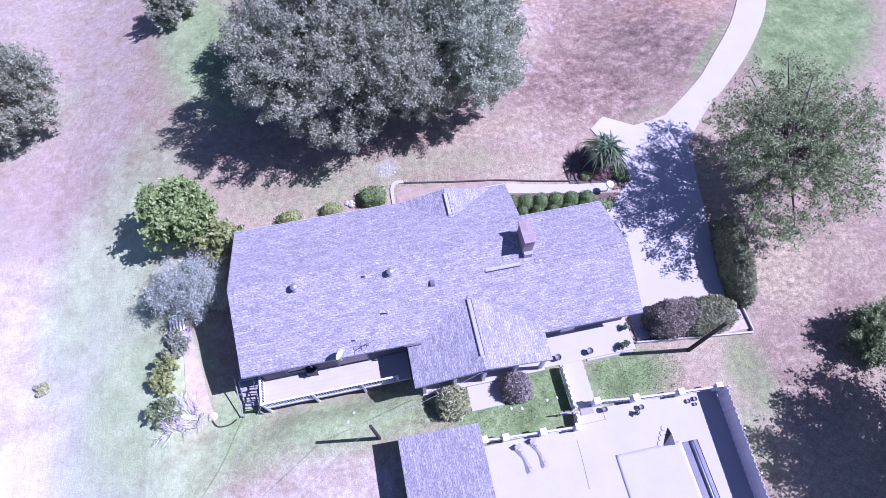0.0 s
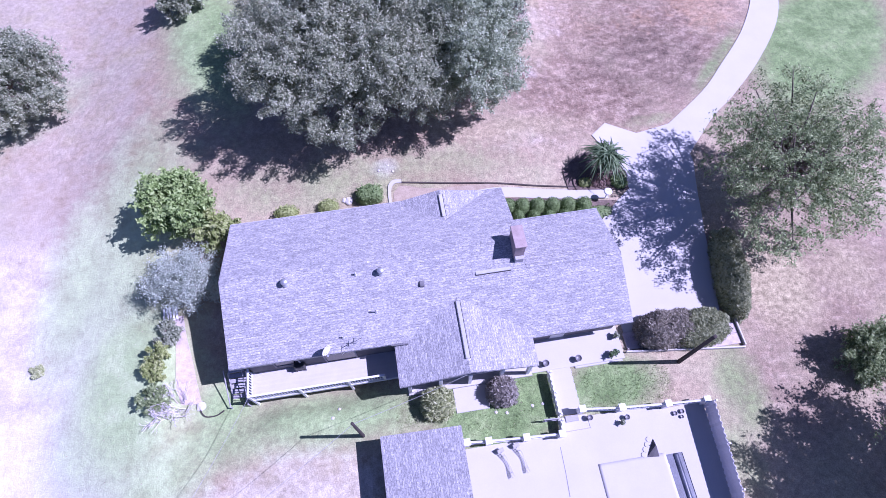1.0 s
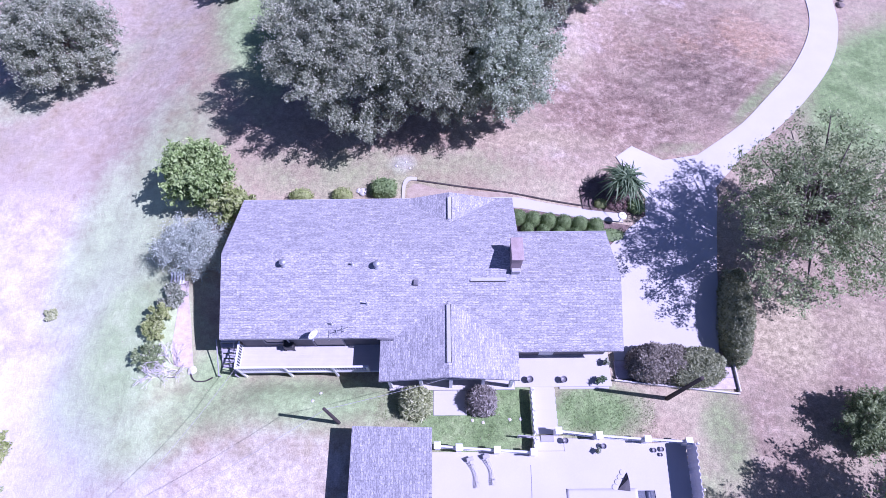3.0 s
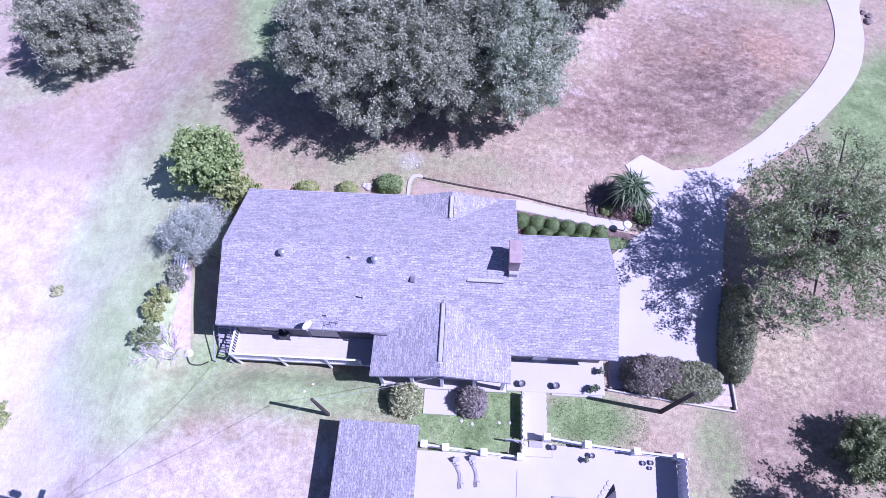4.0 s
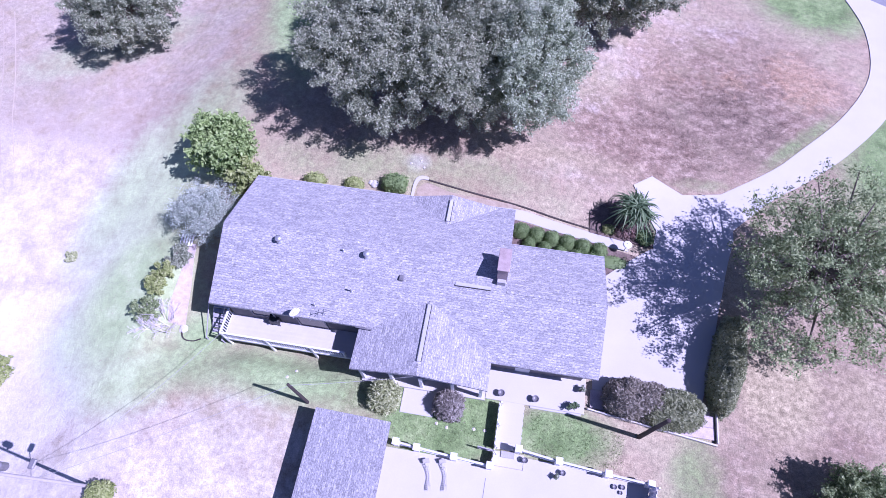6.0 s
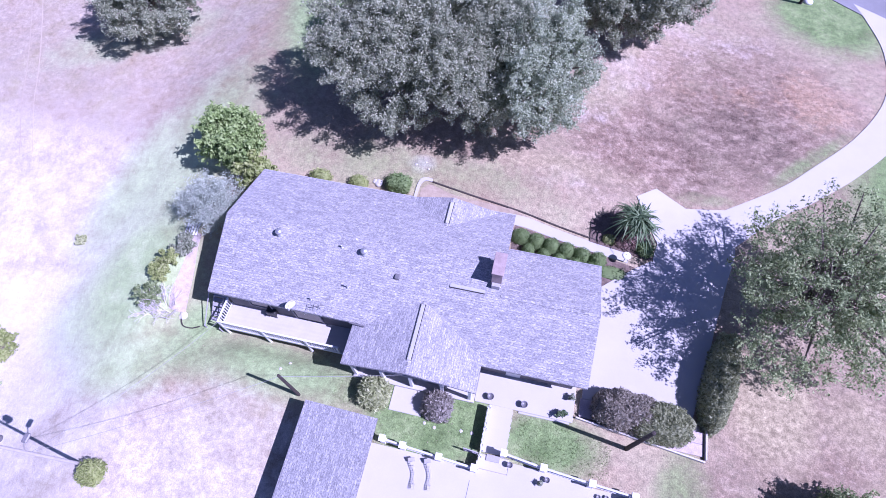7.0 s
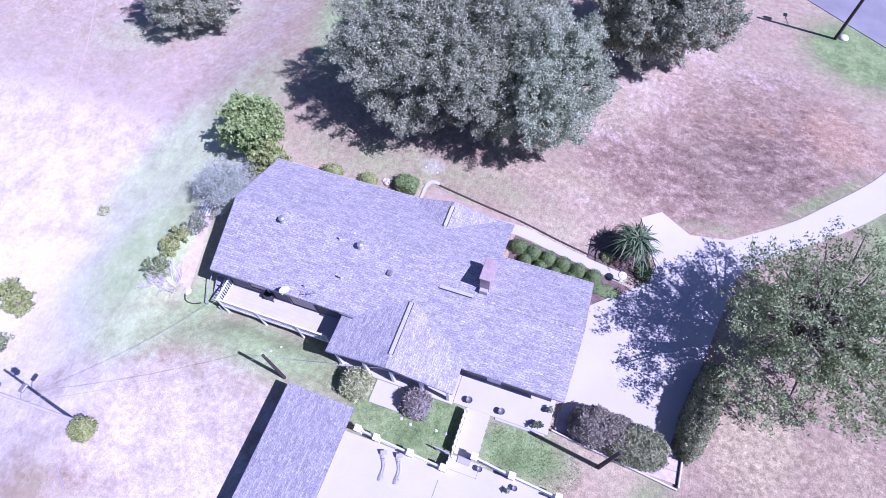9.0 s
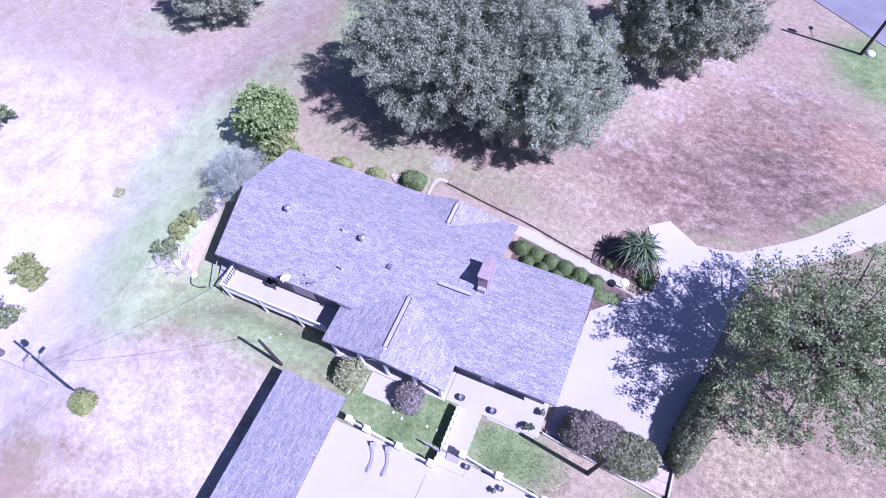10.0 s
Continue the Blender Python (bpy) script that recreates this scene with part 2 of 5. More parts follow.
M_GRAVEL = plain("pinkish_gravel", (0.328, 0.265, 0.257), (0.484, 0.429, 0.413), 2.5, 18, 0.95, bumps=0.8, dist=0.03)
M_TANBED = plain("tan_mulch", (0.25, 0.195, 0.135), (0.38, 0.315, 0.235), 2.5, 12, 0.95, bumps=0.7, dist=0.04)
M_TRACK = plain("faded_wheel_track", (0.34, 0.285, 0.215), (0.41, 0.35, 0.275), 2.5, 12, 0.95)
M_VINYL = plain("blue_black_pool_cover", (0.02, 0.025, 0.035), (0.07, 0.08, 0.11), 1.5, 12, 0.35)
M_TERRA = plain("grey_glazed_pot", (0.10, 0.10, 0.11), (0.2, 0.19, 0.2), 5, 30, 0.4)
M_STONE = plain("pale_stepping_stone", (0.390, 0.374, 0.343), (0.546, 0.530, 0.499), 4, 22, 0.9)
L_OAK = foliage("oak_leaf", (0.140, 0.180, 0.110), (0.330, 0.365, 0.240), (0.580, 0.595, 0.440))
L_OLIVE = foliage("olive_green_leaf", (0.095, 0.140, 0.058), (0.240, 0.305, 0.138), (0.450, 0.515, 0.270))
L_LIME = foliage("bright_green_leaf", (0.14, 0.205, 0.07), (0.3, 0.41, 0.14), (0.46, 0.56, 0.25))
L_BLUE = foliage("blue_grey_leaf", (0.25, 0.30, 0.235), (0.47, 0.53, 0.43), (0.68, 0.73, 0.62))
L_YELLOW = foliage("yellow_green_leaf", (0.17, 0.22, 0.06), (0.34, 0.40, 0.14), (0.5, 0.53, 0.26))
L_BOX = foliage("clipped_box_leaf", (0.09, 0.15, 0.05), (0.19, 0.27, 0.10), (0.31, 0.4, 0.18), 2)
L_GREY = foliage("grey_green_leaf", (0.14, 0.165, 0.11), (0.29, 0.33, 0.22), (0.46, 0.49, 0.37), 2)
L_PURPLE = foliage("mauve_tinged_leaf", (0.18, 0.16, 0.13), (0.33, 0.305, 0.24), (0.5, 0.47, 0.38), 0.35)
L_PALM = foliage("dark_frond", (0.05, 0.09, 0.045), (0.14, 0.21, 0.10), (0.33, 0.42, 0.24), 2)
L_ROSE = foliage("rosy_leaf", (0.16, 0.10, 0.085), (0.30, 0.20, 0.17), (0.45, 0.33, 0.28), 2)
L_SPIKE = foliage("olive_strap_leaf", (0.2, 0.23, 0.11), (0.44, 0.48, 0.25), (0.68, 0.7, 0.45), 2)
L_SMOKE = foliage("smoky_mauve_leaf", (0.19, 0.175, 0.15), (0.35, 0.325, 0.285), (0.52, 0.49, 0.44), 1)
L_DRY = foliage("dry_grass_blade", (0.28, 0.21, 0.15), (0.44, 0.36, 0.27), (0.6, 0.52, 0.42), 0.5)
M_PALEG = plain("pale_pink_gravel", (0.36, 0.295, 0.28), (0.56, 0.49, 0.46), 2.5, 18, 0.95, bumps=0.8, dist=0.03)
L_HOLM = foliage("holm_leaf", (0.16, 0.205, 0.125), (0.36, 0.42, 0.27), (0.62, 0.67, 0.50))
L_MOSS = foliage("moss_green_leaf", (0.15, 0.17, 0.085), (0.31, 0.335, 0.19), (0.47, 0.5, 0.32), 2)

# ---------------------------------------------------------------- ground
def blob(x, y, cx, cy, rx, ry, turn=0.0):
    c, s = math.cos(radians(turn)), math.sin(radians(turn))
    u, v = (x - cx) * c + (y - cy) * s, -(x - cx) * s + (y - cy) * c
    return math.exp(-((u / rx) ** 2 + (v / ry) ** 2) ** 1.5)


def fields(x, y):
    lawn = max(0.85 * blob(x, y, 5, -2.8, 8, 2.0, -4), 0.75 * blob(x, y, -5, -4.6, 4.5, 2.6, 20), 0.9 * blob(x, y, -7.5, 1, 5, 8), 0.7 * blob(x, y, -8.5, 11, 5, 12, -12), 0.9 * blob(x, y, -1.5, -1.0, 2.6, 2),
               1.2 * blob(x, y, 15.2, -3.8, 4.6, 3), 1.0 * blob(x, y, 22.2, -3.7, 3.5, 1.9), 0.62 * blob(x, y, 30, -5, 1.6, 3.4), 0.45 * blob(x, y, 28.5, -9, 1.6, 4),
               1.15 * blob(x, y, 41.2, 37.2, 5.4, 4.0, -30), 1.3 * blob(x, y, 48.5, 21.5, 9, 5, 45), 0.95 * blob(x, y, -2.5, 29, 4, 9, 10), 0.75 * blob(x, y, -2, -3.0, 5, 2.2),
               0.5 * blob(x, y, -20, 24, 9, 3, 30), 0.42 * blob(x, y, 9, 13.5, 14, 2.4), 0.62 * blob(x, y, 38.6, 20.7, 4.8, 0.7, 46), 0.4 * blob(x, y, 31, 15.6, 3, 0.7, 8), 0.7 * blob(x, y, -12, 9, 3.4, 8, -10), 0.7 * blob(x, y, -9.5, -1.5, 4, 5))
    bare = max(0.78 * blob(x, y, 34.5, 24, 11, 10.5, 30), 0.85 * blob(x, y, 27, 19, 8, 6), 0.36 * smooth(10, 15, y), 0.68 * blob(x, y, 38, 0, 9, 9), 0.6 * blob(x, y, 33, -5, 4, 5))
    pale = max(0.75 * blob(x, y, 10.4, 14.1, 1.0, 0.7), 1.05 * blob(x, y, -15, -6, 9, 10), 0.68 * smooth(-4, -10, x) * (1 - 0.5 * smooth(4, 20, y)), 0.62 * blob(x, y, -5, -10, 9, 4.8), 0.55 * blob(x, y, 2.5, -10.5, 8, 6))
    worn = max(smooth(1, -5, x) * (1 - 0.6 * smooth(14, 24, y)), 0.45 * smooth(16, 4, x) * smooth(2, -2, y))
    straw = max(1.0 * blob(x, y, 35.2, 1.5, 2.9, 4.0), 0.6 * blob(x, y, 40, 1.5, 3, 2.5), 0.8 * blob(x, y, 43, -3, 3, 3), 0.55 * blob(x, y, 19, 16, 8, 1.2), 0.5 * blob(x, y, 25, -4.6, 3, 0.8))
    scorch = max(0.72 * blob(x, y, 33, 21, 8, 6, 28), 0.58 * blob(x, y, 27.5, 20, 4.5, 4), 0.5 * blob(x, y, 36, 33, 6, 3.5, -30))
    rust = max(0.75 * blob(x, y, 39.3, 27, 4.2, 3.6), 0.4 * blob(x, y, 33, 27, 5, 3))
    chalk = max(0.62 * blob(x, y, 22.6, 25, 3.8, 6, -20), 0.7 * blob(x, y, 20.5, 14.6, 2.6, 1.6), 0.55 * blob(x, y, 30, 33, 5, 4))
    return lawn, bare, pale, worn, straw, scorch, rust, chalk


def build_ground():
    def steps(lo, hi, fine_lo, fine_hi, step):
        out, v, s = [], fine_lo, step
        while v > lo:
            s *= 1.35
            v -= s
            out.append(v)
        out = out[::-1]
        v = fine_lo
        while v <= fine_hi:
            out.append(v)
            v += step
        s = step
        while v < hi:
            s *= 1.35
            v += s
            out.append(v)
        return out
    xs, ys = steps(-1500, 1500, -38, 56, 0.5), steps(-1500, 1500, -20, 52, 0.5)
    nx = len(xs)
    verts = [(x, y, g(x, y)) for y in ys for x in xs]
    faces = [(j * nx + i, j * nx + i + 1, (j + 1) * nx + i + 1, (j + 1) * nx + i) for j in range(len(ys) - 1) for i in range(nx - 1)]
    me = bpy.data.meshes.new("ground")
    me.from_pydata(verts, [], faces)
    data = [fields(x, y) for x, y, _ in verts]
    for k, n in enumerate(("lawn", "bare", "pale", "worn", "straw", "scorch", "rust", "chalk")):
        a = me.attributes.new(n, "FLOAT", "POINT")
        a.data.foreach_set("value", [d[k] for d in data])
    me.materials.append(M_GROUND)
    for p in me.polygons:
        p.use_smooth = True
    return tagged(new("ground", me), "sun-bleached dry grass with green patches", "ground", kind="structure")


build_ground()


def spline(pts, n):
    """n points along a smooth curve through pts."""
    pts = [Vector(p) for p in pts]
    p = [2 * pts[0] - pts[1], *pts, 2 * pts[-1] - pts[-2]]
    out = []
    for k in range(n):
        s = k / (n - 1) * (len(pts) - 1)
        i = min(int(s), len(pts) - 2)
        f = s - i
        a, b, c, d = p[i:i + 4]
        out.append(0.5 * (2 * b + (c - a) * f + (2 * a - 5 * b + 4 * c - d) * f * f + (3 * b - a - 3 * c + d) * f ** 3))
    return out


def chain(pts, n):
    """n points along straight legs through pts, each leg with the same number."""
    out, k = [], (n - 1) // (len(pts) - 1)
    for a, b in zip(pts, pts[1:]):
        out += [Vector(a).lerp(Vector(b), i / k) for i in range(k)]
    return out + [Vector(pts[-1])]


def strip(name, left, right, n, material, lift=0.05, cross=6, label="", category="", straight=False):
    """A slab laid on the ground between two edges."""
    curve = chain if straight else spline
    la, ra = curve([(*p, 0) for p in left], n), curve([(*p, 0) for p in right], n)
    bm = bmesh.new()
    rows = []
    for a, b in zip(la, ra):
        pts = [a.lerp(b, k / cross) for k in range(cross + 1)]
        top = [bm.verts.new((p.x, p.y, g(p.x, p.y) + lift)) for p in pts]
        lo = bm.verts.new((pts[0].x, pts[0].y, g(pts[0].x, pts[0].y) - 0.3))
        hi = bm.verts.new((pts[-1].x, pts[-1].y, g(pts[-1].x, pts[-1].y) - 0.3))
        rows.append([lo, *top, hi])
    for a, b in zip(rows, rows[1:]):
        for i in range(len(a) - 1):
            bm.faces.new((a[i], b[i], b[i + 1], a[i + 1]))
    for r in (rows[0], rows[-1]):
        bm.faces.new(r)
    bmesh.ops.recalc_face_normals(bm, faces=bm.faces[:])
    return tagged(part(name, bm, material), label, category, kind="structure")


strip("driveway", [(32.0, 14.7), (36.2, 17.7), (38.6, 20.0), (42.3, 24.0), (44.9, 28.6), (45.4, 33.6), (44.4, 37.6), (43.6, 39.6)],
      [(32.3, 11.2), (36.0, 15.0), (38.6, 17.0), (42.1, 20.2), (45.5, 24.3), (47.3, 28.5), (48.2, 33.2), (51.0, 35.2)], 40, M_CONC, 0.056,
      label="sun-bleached pale concrete driveway", category="driveway")
strip("driveway_court", [(24.0, -0.6), (24.0, 4.0), (24.2, 6.9), (25.4, 8.0), (26.5, 8.95), (27.6, 9.8), (27.9, 11.2), (26.9, 13.2), (26.2, 14.7), (27.55, 15.75), (29.75, 14.55), (33.15, 15.15)],
      [(30.5, -0.6), (31.1, 2.0), (31.6, 4.5), (31.8, 5.6), (32.1, 6.9), (32.4, 8.4), (32.65, 9.5), (32.8, 10.1), (32.9, 10.4), (33.1, 11.2), (33.3, 12.0)], 61, M_CONC, 0.064, 8, straight=True,
      label="pale concrete turning court beside the garage", category="driveway")
strip("road", [(20.0, 55.0), (30.0, 48.0), (37.0, 43.2), (43.0, 39.0), (52.0, 33.0), (70.0, 22.0)],
      [(26.0, 62.0), (35.0, 55.0), (42.0, 50.0), (48.0, 46.0), (57.0, 40.0), (76.0, 29.0)], 40, M_ROAD, 0.05, label="grey asphalt road past the garden", category="road")
strip("front_walk", [(26.0, 10.2), (23.9, 10.35), (21, 10.85), (18.2, 11.4), (15.4, 11.2), (14.2, 10.6)], [(26.0, 9.3), (23.8, 9.6), (21, 10.1), (18.2, 10.6), (15.9, 10.4), (15.2, 9.6)],
      24, M_CONC, 0.05, 2, label="narrow white concrete walk to the front door", category="path")
strip("curved_walk", [(10.36, 9.9), (10.31, 11.4), (10.4, 12.55), (10.8, 12.98), (11.4, 12.95)], [(10.56, 9.9), (10.51, 11.4), (10.6, 12.35), (10.88, 12.72), (11.4, 12.72)], 20, M_CONC, 0.09, 2,
      label="white concrete kerb curving round a flower bed", category="kerb")
strip("front_bed", [(10.7, 12.0), (11.4, 12.5), (13.5, 12.0), (18, 11.75)], [(10.7, 9.9), (11.4, 9.7), (13.5, 9.8), (18, 11.5)], 20, M_TANBED, 0.03, 3, label="tan mulch bed along the front", category="flower bed")
strip("box_bed", [(18.0, 10.6), (20.9, 10.1), (23.7, 9.6), (26.45, 9.05)], [(18.0, 7.2), (20.9, 7.0), (23.7, 6.9), (24.4, 6.9)], 16, M_SOIL, 0.03, 4, label="dark planting bed under clipped shrubs", category="flower bed")
strip("island_bed", [(23.2, 12.0), (25.0, 13.2), (27.2, 12.8)], [(23.3, 10.4), (25.4, 10.1), (27.7, 9.75)], 14, M_SOIL, 0.072, 4, label="mulched bed between walk and driveway", category="flower bed")
strip("gravel_path", [(-4.55, 5.2), (-4.5, 3.4), (-4.45, 1.0), (-4.1, -0.5)], [(-4.0, 5.2), (-3.75, 3.4), (-3.3, 1.0), (-2.9, -0.6)], 16, M_PALEG, 0.05, 4, label="pinkish gravel strip beside the house", category="path")


def slab(name, lo, hi, material, label, category, bevel=0.02):
    return tagged(part(name, boxed(lo, hi, bevel), material), label, category, kind="structure")


slab("patio", (17.62, -2.2, -0.4), (23.6, 0.6, 0.07), M_CONC, "white concrete patio behind the garage", "patio")
slab("pool_terrace_west", (11.76, -40, -0.3), (20.3, -5.95, 0.05), M_CONC, "glaring white concrete pool terrace", "terrace", 0)
slab("pool_terrace_east", (25.2, -40, -0.3), (27.4, -5.55, 0.05), M_CONC, "glaring white concrete pool terrace", "terrace", 0)
slab("pool_terrace_north", (20.3, -8.1, -0.3), (25.2, -5.25, 0.05), M_CONC, "glaring white concrete pool terrace", "terrace", 0)
slab("pool_terrace_south", (20.3, -40, -0.3), (25.2, -17.0, 0.05), M_CONC, "glaring white concrete pool terrace", "terrace", 0)

# ---------------------------------------------------------------- house
EAVE, SLOPE, THICK = 2.68, 0.39, 0.16
house = thing("house", 12, 4, 0, 0, "single-storey ranch house with grey shingle roofs", "house")


def hp(name, bm, material, label="", parent=None):
    """A part of the house, in world coordinates."""
    if parent is None:
        bmesh.ops.translate(bm, verts=bm.verts[:], vec=(-12, -4, 0))
        return part(name, bm, material, house, label)
    return part(name, bm, material, parent, label)


def roof(bm, a, b, width0, width1, top, ends=(0, 0), slope=SLOPE):
    """A gabled roof: ridge from a to b, with run width0 on its left and width1 on its right; ends: how far the ridge is drawn in (a hip)."""
    uvl = bm.loops.layers.uv.verify()
    a, b = Vector((*a, 0)), Vector((*b, 0))
    along = (b - a).normalized()
    left = Vector((-along.y, along.x, 0))
    up = Vector((0, 0, 1))
    ra, rb = a + along * ends[0] + up * top, b - along * ends[1] + up * top
    l0, l1 = (p + left * width0 + up * (top - slope * width0) for p in (a, b))
    r0, r1 = (p - left * width1 + up * (top - slope * width1) for p in (a, b))

    def sheet(pts):
        n = (pts[1] - pts[0]).cross(pts[2] - pts[0]).normalized()
        if n.z < 0:
            pts, n = pts[::-1], -n
        down = up * THICK
        t = [bm.verts.new(p) for p in pts]
        u = [bm.verts.new(p - down) for p in pts]
        fs = [bm.faces.new(t), bm.faces.new(u[::-1])]
        for i in range(len(t)):
            j = (i + 1) % len(t)
            fs.append(bm.faces.new((t[i], u[i], u[j], t[j])))
        eave = Vector((n.y, -n.x, 0)).normalized() if abs(n.z) < 0.999 else Vector((1, 0, 0))
        fall = n.cross(eave)
        for f in fs:
            for lp in f.loops:
                lp[uvl].uv = (lp.vert.co.dot(eave), lp.vert.co.dot(fall))
    sheet([l0, l1, rb, ra])
    sheet([r0, ra, rb, r1])
    for e, q, r, s in ((ends[0], l0, r0, ra), (ends[1], l1, r1, rb)):
        if e:
            sheet([q, r, s])


MAIN_TOP, CROSS_TOP, NORTH_TOP, GAR_TOP = 4.60, 3.52, 3.63, 3.972
bm = bmesh.new()
roof(bm, (-0.05, 4.95), (17.93, 4.95), 4.85, 4.76, MAIN_TOP)
hp("roof", bm, M_ROOF, "grey asphalt shingle roof of the main range")
bm = bmesh.new()
roof(bm, (13.58, -2.36), (13.58, 4.0), 4.06, 4.08, CROSS_TOP, slope=0.235)
hp("roof", bm, M_ROOF, "grey shingle gable roof over the porch")
bm = bmesh.new()
roof(bm, (13.72, 6.4), (13.72, 9.72), 2.95, 2.95, NORTH_TOP, slope=0.28)
hp("roof", bm, M_ROOF, "small grey shingle gable over the front door")
bm = bmesh.new()
roof(bm, (14.3, 3.35), (23.9, 3.35), 3.95, 4.0, GAR_TOP)
hp("roof", bm, M_ROOF, "grey shingle roof of the garage wing")


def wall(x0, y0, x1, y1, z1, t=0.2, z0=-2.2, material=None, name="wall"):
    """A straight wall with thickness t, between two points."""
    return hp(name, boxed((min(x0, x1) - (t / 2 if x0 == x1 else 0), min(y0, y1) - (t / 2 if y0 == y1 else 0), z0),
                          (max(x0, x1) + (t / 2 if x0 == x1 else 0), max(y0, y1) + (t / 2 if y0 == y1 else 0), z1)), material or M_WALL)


def gable(x0, x1, y, z_foot, z_top, axis):
    """The triangle of wall under a gable; axis: along which it stands."""
    bm = bmesh.new()
    mid = (x0 + x1) / 2
    prof = [(x0, z_foot), (x1, z_foot), (mid, z_top)]
    for d in (-0.1, 0.1):
        vs = [bm.verts.new((p, y + d, z) if axis == "x" else (y + d, p, z)) for p, z in prof]
        bm.faces.new(vs)
    f, b = bm.verts[:3] if False else list(bm.verts)[:3], list(bm.verts)[3:]
    for i in range(3):
        j = (i + 1) % 3
        bm.faces.new((f[i], f[j], b[j], b[i]))
    bmesh.ops.recalc_face_normals(bm, faces=bm.faces[:])
    hp("gable_wall", bm, M_WALL)


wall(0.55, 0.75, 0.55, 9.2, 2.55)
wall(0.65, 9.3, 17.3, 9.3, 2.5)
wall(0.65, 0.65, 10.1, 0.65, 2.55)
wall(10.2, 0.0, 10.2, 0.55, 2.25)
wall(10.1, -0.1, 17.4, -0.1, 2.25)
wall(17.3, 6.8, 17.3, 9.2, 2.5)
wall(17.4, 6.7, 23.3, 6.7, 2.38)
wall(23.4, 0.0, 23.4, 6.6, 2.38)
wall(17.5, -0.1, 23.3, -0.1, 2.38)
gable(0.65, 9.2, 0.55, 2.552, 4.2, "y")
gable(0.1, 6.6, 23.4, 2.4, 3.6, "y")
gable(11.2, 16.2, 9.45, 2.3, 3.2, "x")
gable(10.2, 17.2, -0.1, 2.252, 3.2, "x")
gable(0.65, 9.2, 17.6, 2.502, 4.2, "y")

# fascia boards and gutters
for lo, hi in (((-0.05, 0.21, 2.45), (9.5, 0.245, 2.6)), ((-0.05, 9.805, 2.45), (17.93, 9.84, 2.72)), ((17.88, -0.63, 2.2), (23.9, -0.595, 2.28)), ((18.0, 7.305, 2.26), (23.9, 7.34, 2.5))):
    hp("fascia", boxed(lo, hi), M_TRIM)
# shingle caps along the ridges, each lapping over the next
for a, b, top in (((0, 4.95), (17.9, 4.95), MAIN_TOP), ((18.0, 3.35), (23.9, 3.35), GAR_TOP), ((13.58, -2.34), (13.58, 2.2), CROSS_TOP), ((13.72, 7.5), (13.72, 9.7), NORTH_TOP)):
    bm = bmesh.new()
    uvl = bm.loops.layers.uv.verify()
    along = (Vector((*b, 0)) - Vector((*a, 0)))
    n = int(along.length / 0.22)
    along = along / n
    side = Vector((-along.y, along.x, 0)).normalized() * 0.15
    fall = Vector((0, 0, 0.058))
    rows = []
    for i in range(n):
        for s, lift in ((0.0, 0.03), (0.99, 0.02)):
            p = Vector((*a, top + lift)) + along * (i + s)
            rows.append([bm.verts.new(v) for v in (p - side - fall, p, p + side - fall)])
    for i, (r, q) in enumerate(zip(rows, rows[1:])):
        for k in (0, 1):
            f = bm.faces.new((r[k], q[k], q[k + 1], r[k + 1]))
            for lp in f.loops:
                lp[uvl].uv = (lp.vert.co.x * 0.7 + i * 0.31, lp.vert.co.y * 0.7)
    bmesh.ops.recalc_face_normals(bm, faces=bm.faces[:])
    hp("ridge_cap", bm, M_ROOF, "overlapping ridge shingles")


def ridge_vent(a, b, top):
    """A raised metal ridge vent with dark slots along both edges."""
    v = Vector((*b, 0)) - Vector((*a, 0))
    along_x = abs(v.x) > abs(v.y)
    bm = bmesh.new()
    w = 0.115
    x0, x1, y0, y1 = min(a[0], b[0]), max(a[0], b[0]), min(a[1], b[1]), max(a[1], b[1])
    lo = (x0, y0 - w, top + 0.02) if along_x else (x0 - w, y0, top + 0.02)
    hi = (x1, y1 + w, top + 0.055) if along_x else (x1 + w, y1, top + 0.055)
    vent = hp("ridge_vent", box(bm, lo, hi, 0.025), M_ROOFCAP, "raised grey ridge vent")
    for s in (-1, 1):
        lo2 = (x0, y0 + s * (w + 0.016) - 0.02, top - 0.09) if along_x else (x0 + s * (w + 0.016) - 0.02, y0, top - 0.09)
        hi2 = (x1, y1 + s * (w + 0.016) + 0.02, top + 0.02) if along_x else (x1 + s * (w + 0.016) + 0.02, y1, top + 0.035)
        slot = boxed(lo2, hi2)
        bmesh.ops.translate(slot, verts=slot.verts[:], vec=(-12, -4, 0))
        part("slot", slot, M_BLACK, vent, "dark louvred vent slot")


M_ROOFCAP = plain("faded_vent_plastic", (0.33, 0.33, 0.34), (0.42, 0.42, 0.43), 2, 30, 0.85)
ridge_vent((13.58, -1.55), (13.58, 1.95), CROSS_TOP)
ridge_vent((13.72, 7.7), (13.72, 9.35), NORTH_TOP)
ridge_vent((14.9, 3.35), (17.05, 3.35), GAR_TOP)

# chimney
bm = boxed((17.3, 3.85, 3.4), (17.9, 5.2, 5.62))
chim = hp("chimney", bm, M_BRICK, "mauve-brown brick chimney stack")
for lo, hi, mt, nm, lb in (((17.24, 3.79, 5.62), (17.96, 5.26, 5.72), M_BRICK, "coping", "flat mauve chimney coping"), ((17.34, 3.6, 3.95), (17.86, 3.84, 4.5), M_GREYWOOD, "cricket", "shabby flashing behind the stack")):
    b2 = boxed(lo, hi, 0.02)
    bmesh.ops.translate(b2, verts=b2.verts[:], vec=(-12, -4, 0))
    part(nm, b2, mt, chim, lb)


def on_roof(x, y):
    """The main roof's south slope."""
    return MAIN_TOP - SLOPE * (4.95 - y)


